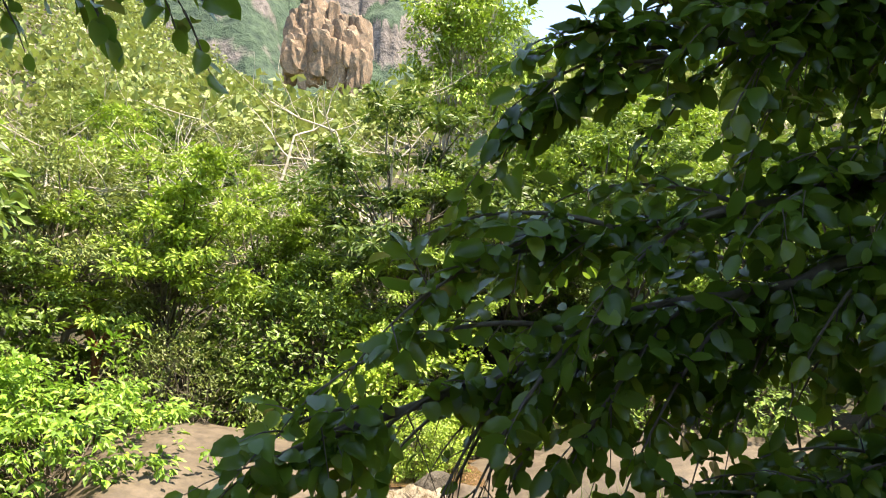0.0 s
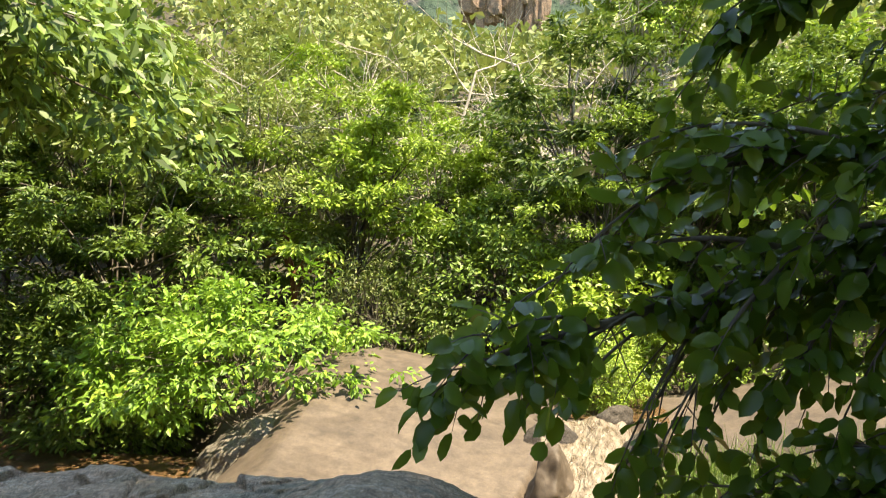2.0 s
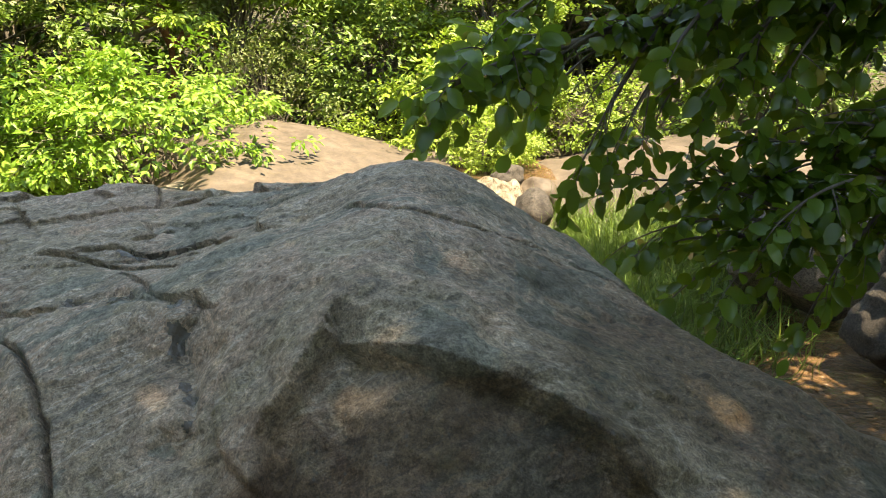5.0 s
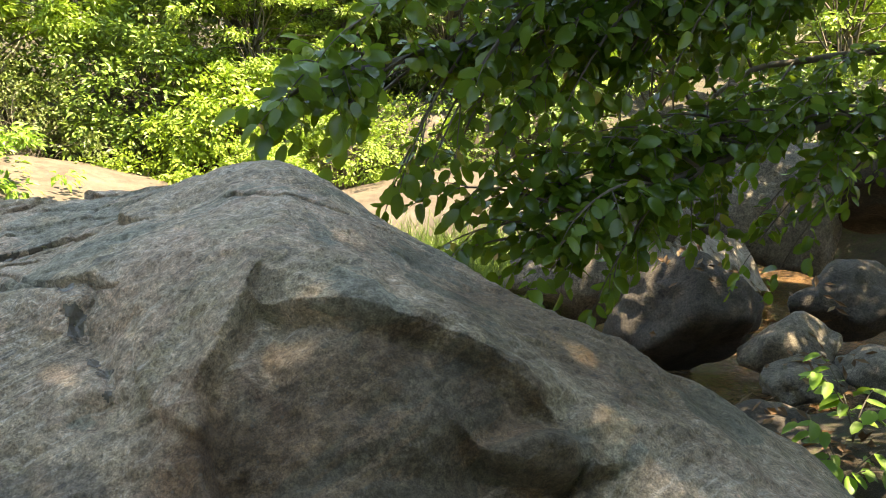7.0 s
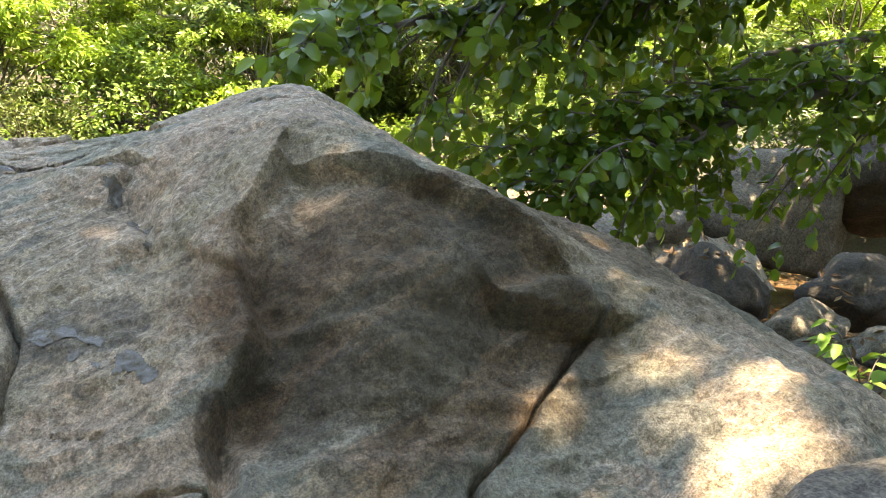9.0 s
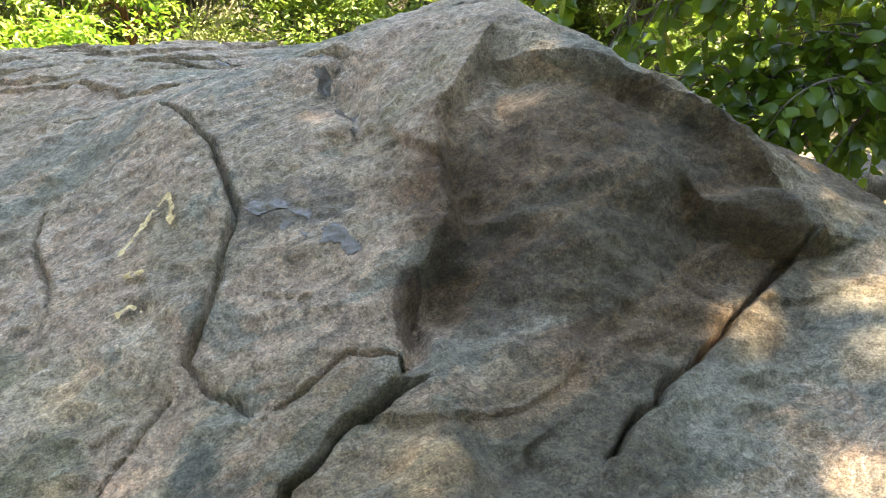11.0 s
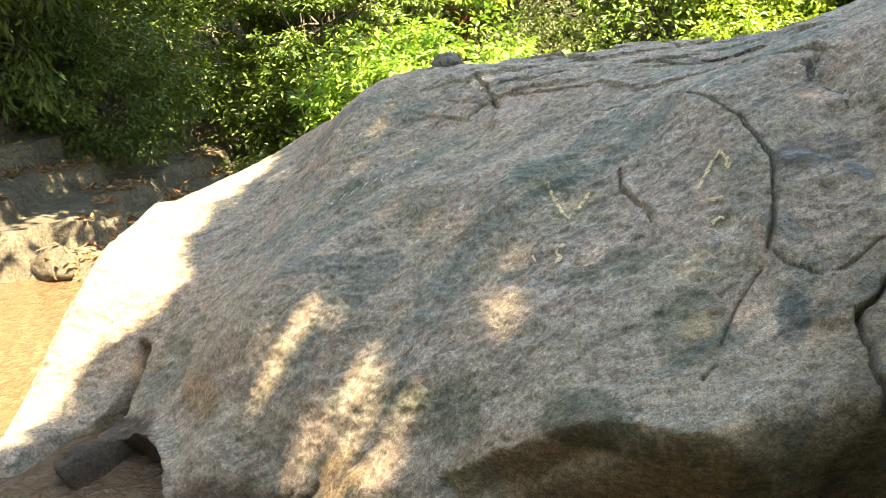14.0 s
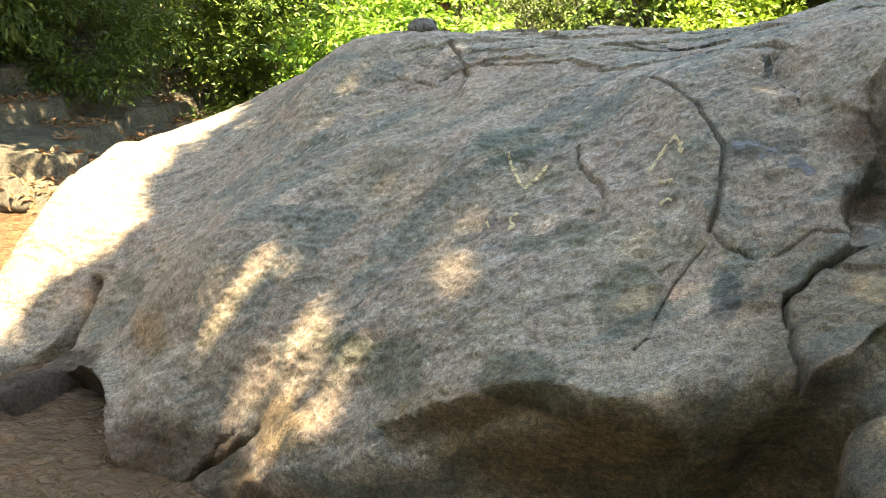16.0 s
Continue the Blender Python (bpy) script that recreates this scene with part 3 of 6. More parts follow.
# depth, width, rise of the left side, run
CRACKS = [
    (0.050, 0.014, 0.018, [(-0.30, 0.64), (-0.09, 0.62), (0.04, 0.53), (0.16, 0.38), (0.24, 0.24), (0.29, 0.10), (0.30, 0.0), (0.30, -0.13), (0.27, -0.24)][::-1]),
    (0.030, 0.010, -0.008, [(0.27, -0.24), (0.34, -0.30), (0.40, -0.35), (0.44, -0.35), (0.48, -0.30), (0.54, -0.26), (0.63, -0.27)]),
    (0.070, 0.016, -0.015, [(0.67, -0.30), (0.60, -0.35), (0.53, -0.41), (0.48, -0.48), (0.47, -0.57), (0.47, -0.66), (0.48, -0.78)]),
    (0.025, 0.008, 0.0, [(0.25, -0.30), (0.19, -0.42), (0.15, -0.57), (0.11, -0.68)]),
    (0.010, 0.007, 0.0, [(-0.56, 0.43), (-0.65, 0.19), (-0.75, -0.11), (-0.81, -0.34), (-0.88, -0.55)]),
    (0.030, 0.012, 0.012, [(-0.17, 0.24), (-0.16, 0.16), (-0.12, 0.07), (-0.07, -0.01), (-0.05, -0.07)]),
    (0.24, 0.060, -0.03, [(-2.47, -0.12), (-2.45, -0.32), (-2.48, -0.43), (-2.58, -0.52), (-2.65, -0.60), (-2.64, -0.72), (-2.66, -0.9)]),
    (0.035, 0.014, 0.015, [(-0.95, 1.23), (-0.85, 1.07), (-0.76, 0.90), (-0.78, 0.77)]),
    (0.012, 0.010, 0.0, [(-1.14, 0.79), (-1.03, 0.97), (-0.94, 1.15)]),
    (0.060, 0.018, 0.045, [(1.40, 0.06), (1.35, 0.02), (1.27, -0.06), (1.19, -0.15), (1.12, -0.22), (1.03, -0.31), (0.95, -0.42)]),
    (0.030, 0.012, -0.008, [(0.12, 0.87), (0.24, 0.74), (0.36, 0.64), (0.45, 0.59), (0.51, 0.58)]),
    (0.016, 0.010, 0.006, [(0.73, 0.92), (0.85, 0.88), (0.94, 0.89), (1.02, 0.91), (1.12, 0.95), (1.22, 0.96), (1.32, 0.95), (1.41, 0.92), (1.50, 0.87), (1.56, 0.80)]),
    (0.040, 0.020, 0.0, [(0.62, 1.27), (0.67, 1.35)]),
    (0.028, 0.012, 0.02, [(-0.05, 0.97), (0.04, 1.0), (0.21, 0.97), (0.36, 0.99)]),
    (0.030, 0.014, 0.01, [(0.06, 1.06), (0.13, 1.12)]),
    (0.030, 0.014, 0.0, [(0.0, 1.34), (-0.08, 1.49)]),
    (0.035, 0.014, 0.02, [(0.08, 1.33), (0.14, 1.40), (0.17, 1.5)]),
    (0.020, 0.012, 0.015, [(-0.80, 1.24), (-0.52, 1.25), (-0.43, 1.29)]),
    (0.025, 0.012, 0.02, [(-0.17, 0.98), (0.02, 0.92), (0.25, 0.87)]),
    (0.020, 0.012, 0.015, [(-0.79, 1.08), (-0.59, 1.08), (-0.37, 1.10)]),
    (0.020, 0.010, 0.015, [(-0.72, 0.97), (-0.51, 0.91), (-0.29, 0.84), (-0.15, 0.72), (0.02, 0.70)]),
    (0.022, 0.040, 0.0, [(0.05, 0.73), (0.21, 0.71), (0.46, 0.57), (0.43, 0.50), (0.50, 0.38), (0.52, 0.28)]),
    (0.012, 0.008, 0.0, [(0.29, -0.12), (0.38, -0.11), (0.47, -0.14)]),
    (0.10, 0.026, 0.0, [(-1.16, -0.85), (-1.25, -0.91), (-1.32, -0.95), (-1.39, -0.99), (-1.44, -1.08)]),
    (0.04, 0.012, 0.0, [(-1.27, -0.86), (-1.34, -0.90), (-1.36, -0.97)]),
]
# crests: height, spread, run
CRESTS = [
    (0.024, 0.06, [(0.86, 1.10), (0.88, 0.85), (0.84, 0.66), (0.78, 0.54), (0.70, 0.44), (0.60, 0.38), (0.53, 0.32)]),
    (0.022, 0.035, [(0.79, 0.52), (0.74, 0.38), (0.69, 0.27), (0.685, 0.14), (0.70, 0.03), (0.66, -0.08)]),
    (0.022, 0.04, [(0.80, 0.52), (0.86, 0.45), (0.92, 0.41), (1.00, 0.39), (1.12, 0.39), (1.20, 0.36), (1.29, 0.25)]),
    (0.030, 0.05, [(0.66, -0.30), (0.72, -0.34), (0.78, -0.45), (0.74, -0.56)]),
    (0.035, 0.08, [(-0.65, -0.86), (-0.30, -0.80), (-0.02, -0.84), (0.15, -0.92)]),
    (0.030, 0.10, [(0.45, 0.62), (0.62, 0.60), (0.78, 0.66)]),
    (0.040, 0.10, [(-0.9, 0.30), (-1.3, 0.10), (-1.7, -0.2), (-2.0, -0.45)]),
]
# undercuts: depth, how soon they reach it, how far they go on, run with the cut-away side on its left
UNDERCUTS = [
    (0.42, 0.10, 0.24, [(-1.74, -1.02), (-1.86, -0.86), (-1.99, -0.72), (-2.13, -0.63), (-2.24, -0.62)]),
    (0.055, 0.03, 0.24, [(0.755, 0.43), (0.73, 0.36), (0.695, 0.27), (0.69, 0.14), (0.705, 0.03), (0.67, -0.08)]),
    (0.03, 0.04, 0.20, [(0.66, -0.12), (0.70, -0.28), (0.73, -0.48), (0.72, -0.70)]),
    (0.060, 0.025, 0.24, [(1.30, 0.22), (1.22, 0.31), (1.14, 0.35), (1.05, 0.365), (0.98, 0.375), (0.91, 0.385), (0.85, 0.40)]),
    (0.09, 0.06, 0.22, [(0.20, -0.88), (0.04, -0.84), (-0.14, -0.80), (-0.32, -0.82), (-0.55, -0.86)]),
    (0.10, 0.07, 0.25, [(0.62, -0.66), (0.50, -0.80), (0.36, -0.90), (0.20, -0.96)]),
    (0.06, 0.02, 0.12, [(1.43, 0.075), (1.36, 0.055), (1.28, 0.06), (1.20, 0.10)]),
    (0.06, 0.03, 0.10, [(0.66, -0.10), (0.625, -0.16), (0.63, -0.24)]),
]
# hollows (or, minus, bulges): u, v, reach across, reach up, depth
HOLLOWS = [
    (0.97, 0.12, 0.22, 0.18, 0.03), (1.12, 0.05, 0.14, 0.12, 0.015), (0.64, -0.18, 0.04, 0.08, 0.045), (0.47, 0.47, 0.06, 0.12, 0.03), (0.50, 0.26, 0.07, 0.035, 0.03),
    (-0.10, -1.00, 0.32, 0.09, 0.12), (0.45, -0.90, 0.25, 0.10, 0.14), (-2.62, -0.72, 0.08, 0.15, 0.1), (1.32, 0.10, 0.10, 0.045, -0.05), (1.22, -0.02, 0.08, 0.05, 0.04), (-0.42, 0.10, 0.16, 0.12, 0.015),
    (-1.30, 0.50, 0.30, 0.06, 0.02), (-0.05, 0.45, 0.22, 0.20, -0.025), (0.35, 0.45, 0.12, 0.10, 0.03), (-1.55, 0.95, 0.25, 0.20, -0.05),
    (0.20, 0.95, 0.20, 0.07, 0.03), (-1.0, -0.6, 0.3, 0.2, -0.03), (0.62, 0.95, 0.10, 0.12, 0.03), (-2.80, -0.85, 0.25, 0.25, -0.28), (-2.42, -0.84, 0.13, 0.22, -0.30), (-1.70, -0.85, 0.22, 0.26, -0.12), (-1.0, -0.95, 0.18, 0.15, -0.06),
]


def blocks(u, v, seed):
    """Jointed rock: the edge between two blocks, and the block's own lift."""
    x, y = u * 3.4 + 0.35 * vnoise(u * 4, v * 4, 0, seed), v * 7.5 + u * 1.2
    i, j = np.floor(x).astype(np.int64), np.floor(y).astype(np.int64)
    f1, f2, lift = np.full(u.shape, 9.0), np.full(u.shape, 9.0), np.zeros(u.shape)
    for a in (-1, 0, 1):
        for b in (-1, 0, 1):
            px, py = i + a + hash01(i + a, j + b, 1 + 0 * i, seed), j + b + hash01(i + a, j + b, 2 + 0 * i, seed)
            d = np.hypot(px - x, py - y)
            own = hash01(i + a, j + b, 3 + 0 * i, seed)
            lift = np.where(d < f1, own, lift)
            f2 = np.where(d < f1, f1, np.minimum(f2, d))
            f1 = np.minimum(f1, d)
    return f2 - f1, lift


def boulder_surface(u, v):
    w = boulder_form(u, v)
    for depth, spread, run in CRESTS:
        r, _ = along(u, v, run)
        w = w + depth * np.exp(-np.sqrt(r * r + 0.0008) / spread)
    for a, b, ru, rv, depth in HOLLOWS:
        w = w - depth * np.exp(-(((u - a) / ru) ** 2 + ((v - b) / rv) ** 2) ** 1.4)
    for depth, soon, reach, run in UNDERCUTS:
        r, side = along(u + 0.02 * vnoise(u * 9, v * 9, 0, 63), v + 0.02 * vnoise(u * 9, v * 9, 4, 64), run)
        fade = end_fade(u, v, run, 0.12)
        w = w - fade * depth * (sstep(0, soon, side * r) * np.exp(-(r / reach) ** 2) - 0.25 * np.exp(-r / 0.07) * (side < 0))
    wu = u + 0.012 * vnoise(u * 16, v * 16, 0, 61)
    wv = v + 0.012 * vnoise(u * 16, v * 16, 9, 62)
    for depth, width, rise, run in CRACKS:
        r, side = along(wu, wv, run)
        w = w + 0.8 * rise * end_fade(u, v, run, 0.05) * np.clip(side * r / 0.006, 0, 1) * np.exp(-r / 0.14) - 1.1 * depth * np.exp(-(r / (0.36 * width)) ** 2)
    joint, lift = blocks(u, v, 71)
    top = sstep(0.80, 1.0, v + 0.1 * vnoise(u * 3, v * 3, 0, 5)) * sstep(0.75, 0.35, u) * sstep(-1.6, -0.9, u)
    w = w + top * ((lift - 0.5) * 0.05 - 0.011 * np.exp(-(joint / 0.035) ** 2))
    # rills that water cut into the steep face
    rills = np.exp(-((u - 0.80) / 0.13) ** 2 - ((v - 0.20) / 0.30) ** 2)
    w = w + rills * 0.014 * vnoise(u * 26 + 2 * vnoise(u * 5, v * 5, 0, 33), v * 5, 0, 31) + 0.010 * fbm(u * 6.5, v * 6.5, 0, 3, 35) * sstep(0.55, 0.8, u) * sstep(0.75, 0.45, v)
    flow = u * 2.0 - v * 1.1 + 0.4 * vnoise(u * 1.7, v * 1.7, 0, 43)
    w = w + 0.016 * fbm(u * 1.9, v * 2.6, 0, 3, 41) + 0.003 * fbm(flow * 1.2, v * 9, 0, 3, 45) + 0.012 * (0.35 - np.abs(fbm(u * 9 + v * 3, v * 15, 0, 4, 47))) + 0.0045 * fbm(u * 40, v * 46, 0, 2, 49)
    return w


def build_boulder():
    us = np.concatenate([np.arange(-4.05, -2.9, 0.02), np.arange(-2.9, -1.7, 0.013), np.arange(-1.7, 1.5, 0.0074), np.arange(1.5, 1.9, 0.0085), np.arange(1.9, 3.0, 0.03)])
    vs = np.concatenate([np.arange(-1.75, -1.1, 0.025), np.arange(-1.1, -0.7, 0.012), np.arange(-0.7, 1.05, 0.0072), np.arange(1.05, 1.5, 0.0085), np.arange(1.5, 2.75, 0.03)])
    u, v = np.meshgrid(us, vs, indexing="ij")
    verts = boulder_point(u, v, boulder_surface(u, v))
    # a skirt under the ground closes it all round
    wide = np.pad(verts, ((1, 1), (1, 1), (0, 0)), mode="edge")
    edge = np.ones(wide.shape[:2], bool)
    edge[1:-1, 1:-1] = False
    wide[..., 2] = np.where(edge, np.minimum(wide[..., 2] - 0.2, -1.1), wide[..., 2])
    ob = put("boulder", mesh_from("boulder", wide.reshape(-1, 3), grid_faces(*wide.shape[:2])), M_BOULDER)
    return tagged(ob, "huge weathered grey granite boulder, cracked and marked with paint", "boulder")


boulder = build_boulder()


def on_boulder(u, v, lift=0.003):
    u, v = np.asarray(u, float), np.asarray(v, float)
    return boulder_point(u, v, boulder_surface(u, v) + lift)


def rock_mesh(name, size, seed, rough=0.18, detail=3, cuts=7, cut_low=0.72, sharp=0.12, boxy=False):
    """A rounded, uneven stone from a sphere, with noise and a few flat faces."""
    bm = bmesh.new()
    bmesh.ops.create_icosphere(bm, subdivisions=detail + 1, radius=1.0)
    co = np.array([p.co[:] for p in bm.verts])
    rng = np.random.default_rng(seed)
    d = unit(co)
    r = 0.85 / (np.abs(d) ** 16).sum(1) ** (1 / 16) if boxy else np.ones(len(co))
    for _ in range(cuts):
        nrm = unit(rng.normal(size=3))
        cut = rng.uniform(cut_low, 0.95)
        dn = d @ nrm
        r = np.where(dn > 0.05, smin(r, cut / np.maximum(dn, 0.05), sharp), r)
    r = r + rough * fbm(d[:, 0] * 1.4 + seed, d[:, 1] * 1.4, d[:, 2] * 1.4, 4, seed, 0.45)
    co = d * r[:, None] * np.array(size)
    me = bpy.data.meshes.new(name)
    for p, c in zip(bm.verts, co):
        p.co = c
    for f in bm.faces:
        f.smooth = not boxy
    bm.to_mesh(me)
    bm.free()
    return me


def rock(name, label, at, size, material, seed, turn=0.0, tilt=0.0, detail=3, category="rock", group="", angular=False):
    how = {"cuts": 14, "cut_low": 0.55, "sharp": 0.05, "rough": 0.12} if angular else {}
    ob = put(name, rock_mesh(name, size, seed, detail=detail, **how), material)
    ob.matrix_world = pose(*at, tilt, 0, turn)
    return tagged(ob, label, category, group)



# ---- trees and shrubs ----
def crown_points(rng, n, height, base, spread, flatten, low=-0.35, hollow=0.35):
    d = unit(rng.normal(size=(n, 3)))
    d[:, 2] = np.abs(d[:, 2]) * (0.85 - low) + low
    d = unit(d)
    r = (hollow + (1 - hollow) * rng.random(n)) ** 0.6 * (1 + 0.3 * vnoise(d[:, 0] * 2 + 9, d[:, 1] * 2, d[:, 2] * 2, int(rng.integers(99))))
    mid = base + (height - base) * 0.42
    return d * r[:, None] * np.array([spread, spread, (height - mid) * flatten]) + [0, 0, mid]


def grow(rng, height, base, spread, limbs, leaves, leaf_len, leaf_wid, clump, trunk_r, stems=1, flatten=1.0, droop=0.5, big=False, layer=0.55, low=-0.35):
    """Wood and leaves of one tree or shrub: stems, limbs to the crown, leafy twigs at their ends."""
    tips = crown_points(rng, limbs, height, base, spread, flatten, low)
    wood = []
    stem_tops = []
    for s in range(stems):
        a = rng.uniform(0, 6.28)
        off = spread * (0.0 if stems == 1 else 0.28)
        top = np.array([math.cos(a) * off, math.sin(a) * off, base + (height - base) * 0.45])
        n = 8
        t = np.linspace(0, 1, n)[:, None]
        foot = np.array([math.cos(a), math.sin(a), 0]) * (0.12 * spread if stems > 1 else 0)
        line = foot * (1 - t) + top * t + rng.normal(size=(n, 3)) * 0.03 * height * np.sin(t * 3.1)
        line[0, 2] = -0.3
        wood.append(tube(line, np.linspace(trunk_r, trunk_r * 0.35, n), 7))
        stem_tops.append(line)
    for p in tips:
        line = stem_tops[rng.integers(stems)]
        start = line[rng.integers(3, len(line))]
        t = np.linspace(0, 1, 5)[:, None]
        bend = np.array([0, 0, np.linalg.norm(p - start) * 0.15])
        pts = start * (1 - t) + p * t + bend * np.sin(t * 3.1) + rng.normal(size=(5, 3)) * 0.03 * spread
        wood.append(tube(pts, np.linspace(trunk_r * 0.3, trunk_r * 0.06, 5), 3))
    # leafy twigs round the limb ends
    share = rng.random(limbs) + 0.4
    pick = rng.choice(limbs, leaves, p=share / share.sum())
    twig_of = rng.integers(0, 7, leaves)
    twig_off = rng.normal(size=(limbs, 7, 3)) * clump * np.array([1, 1, layer])
    cen = tips[pick] + twig_off[pick, twig_of]
    pos = cen + rng.normal(size=(leaves, 3)) * clump * 0.32 * np.array([1, 1, layer])
    out = unit(pos - np.array([0, 0, base + (height - base) * 0.35]))
    d = unit(pos - cen) + out * 0.5 + rng.normal(size=(leaves, 3)) * 0.3 - [0, 0, droop]
    nrm = rng.normal(size=(leaves, 3)) * 0.45 + [0, 0, 1] + out * 0.4
    size = rng.uniform(0.65, 1.25, leaves)
    maker = leaf_cloud if big else leaf_cards
    return joined(wood), maker(pos, d, nrm, leaf_len * size, leaf_wid * size)


def plant(name, label, category, material, wood_material, seed, trunk_name="trunk", crown_name="crown", group="", **kw):
    rng = np.random.default_rng(seed)
    (wv, wf), (lv, lf) = grow(rng, **kw)
    root = new(name)
    tagged(root, label, category, group)
    put(trunk_name, mesh_from(trunk_name, wv, wf), wood_material, root)
    put(crown_name, mesh_from(crown_name, lv, lf, False), material, root)
    return root


def stand(ob, x, y, scale=1.0, turn=0.0, sink=0.05, stretch=1.0):
    z = float(ground_z(np.array(x), np.array(y))) - sink
    ob.matrix_basis = pose(x, y, z, 0, 0, turn) @ Matrix.Diagonal((scale, scale, scale * stretch, 1))
    return ob


def again(ob, x, y, scale=1.0, turn=0.0, sink=0.05, stretch=1.0, label=""):
    z = float(ground_z(np.array(x), np.array(y))) - sink
    old = ob.scale.copy()
    ob.scale = (1, 1, 1)
    c = copy_thing(ob, pose(x, y, z, 0, 0, turn) @ Matrix.Diagonal((scale, scale, scale * stretch, 1)))
    ob.scale = old
    if label:
        c["label"] = label
    return c



def bare_tree(name, label, seed, height, spread, material):
    """A leafless tree: stems that fork again and again."""
    rng = np.random.default_rng(seed)
    pieces = []

    def fork(p, d, length, r, level):
        n = 5
        pts = [p]
        for _ in range(n - 1):
            d = unit(d + rng.normal(size=3) * 0.13 + np.array([0, 0, 0.05]))
            pts.append(pts[-1] + d * length / (n - 1))
        pieces.append(tube(pts, np.linspace(r, r * 0.55, n), 6 if level < 2 else 4))
        if level < 4:
            for _ in range(3 if level < 3 else 2):
                k = rng.integers(2, n)
                nd = unit(d + rng.normal(size=3) * 0.75 * np.array([spread, spread, 0.6]))
                fork(pts[k], nd, length * rng.uniform(0.55, 0.8), r * 0.5, level + 1)

    for _ in range(3):
        fork(np.array([rng.uniform(-0.2, 0.2), rng.uniform(-0.2, 0.2), -0.2]), unit(np.array([rng.normal() * 0.4, rng.normal() * 0.4, 1.0])), height * 0.42, height * 0.014, 0)
    v, f = joined(pieces)
    ob = put(name, mesh_from(name, v, f), material)
    return tagged(ob, label, "tree", "trees on the slope")


def fern_mesh(seed, fronds=9, length=0.7):
    rng = np.random.default_rng(seed)
    base, d, nrm, ln = [], [], [], []
    for k in range(fronds):
        a = rng.uniform(0, 6.28)
        out = np.array([math.cos(a), math.sin(a), 0])
        L = length * rng.uniform(0.7, 1.2)
        side = np.array([-out[1], out[0], 0])
        for t in np.linspace(0.12, 1, 22):
            p = out * L * t * 0.85 + np.array([0, 0, L * (1.1 * t - 0.95 * t * t)])
            for sgn in (-1, 1):
                base.append(p)
                d.append(side * sgn + out * 0.35 - np.array([0, 0, 0.15]))
                nrm.append(np.array([0, 0, 1]) + out * 0.3)
                ln.append(0.34 * L * math.sin(3.0 * (0.06 + t * 0.94)) + 0.02)
    ln = np.array(ln)
    return leaf_cards(np.array(base), np.array(d), np.array(nrm), ln, ln * 0.28)


def grass_mesh(seed, blades, spread, length):
    rng = np.random.default_rng(seed)
    base = np.stack([rng.normal(size=blades) * spread, rng.normal(size=blades) * spread, np.zeros(blades)], 1)
    d = rng.normal(size=(blades, 3)) * 0.5 + [0, 0, 1]
    return leaf_cloud(base, d, rng.normal(size=(blades, 3)), length * rng.uniform(0.5, 1.2, blades), np.full(blades, 0.012), 0.1, 0.45)


shrub = plant("shrub", "bright yellow-green leafy shrub growing from the rock by the stream", "shrub", M_LEAF_SHRUB, M_BARK, 101,
              height=2.5, base=0.5, spread=1.75, limbs=80, leaves=10000, leaf_len=0.1, leaf_wid=0.047, clump=0.19, trunk_r=0.035, stems=6, big=True, layer=0.45)
stand(shrub, -4.75, 9.7, 1.22, 0, 0.25)

SLOPE = "trees on the slope"
tree_round = plant("tree", "leafy green broad-crowned tree on the wooded slope", "tree", M_LEAF_TREE, M_BARK, 111, group=SLOPE,
                   height=5.6, base=0.5, spread=2.3, limbs=40, leaves=17000, leaf_len=0.13, leaf_wid=0.06, clump=0.27, trunk_r=0.10, layer=0.36)
tree_lime = plant("tree", "sunlit yellow-green tree with fine foliage on the slope", "tree", M_LEAF_LIME, M_BARK, 117, group=SLOPE,
                  height=5.0, base=0.6, spread=2.0, limbs=38, leaves=17000, leaf_len=0.112, leaf_wid=0.048, clump=0.26, trunk_r=0.09, layer=0.4)
tree_pale = plant("tree", "pale olive-green tree hung with dry twigs on the slope", "tree", M_LEAF_PALE, M_BARK, 119, group=SLOPE,
                  height=5.2, base=0.5, spread=2.4, limbs=40, leaves=15000, leaf_len=0.115, leaf_wid=0.052, clump=0.29, trunk_r=0.09, layer=0.5)
tree_tall = plant("tree", "tall slender pale-green tree standing above the others", "tree", M_LEAF_LIME, M_BARK_PALE, 123, group=SLOPE,
                  height=9.0, base=3.4, spread=1.45, limbs=60, leaves=13000, leaf_len=0.15, leaf_wid=0.065, clump=0.3, trunk_r=0.11, flatten=1.0, droop=0.9)
bush_grey = plant("bush", "grey-green twiggy bush at the foot of the slope", "bush", M_LEAF_PALE, M_BARK, 131, group="bushes under the trees",
                  height=2.6, base=0.0, spread=1.3, low=-0.7, limbs=80, leaves=8000, leaf_len=0.065, leaf_wid=0.024, clump=0.2, trunk_r=0.03, stems=7, layer=0.8)
bush_dark = plant("bush", "dark green leafy bush in the shade of the trees", "bush", M_LEAF_TREE, M_BARK, 137, group="bushes under the trees",
                  height=2.2, base=0.0, spread=1.5, low=-0.7, limbs=70, leaves=9000, leaf_len=0.1, leaf_wid=0.045, clump=0.24, trunk_r=0.035, stems=5)
bush_lime = plant("bush", "bright green leafy bush in the sun near the stream", "bush", M_LEAF_LIME, M_BARK, 139, group="bushes under the trees",
                  height=1.6, base=0.0, spread=1.1, low=-0.7, limbs=60, leaves=7000, leaf_len=0.085, leaf_wid=0.04, clump=0.18, trunk_r=0.03, stems=5)
FAR = "leafy tree in the woods higher on the slope"
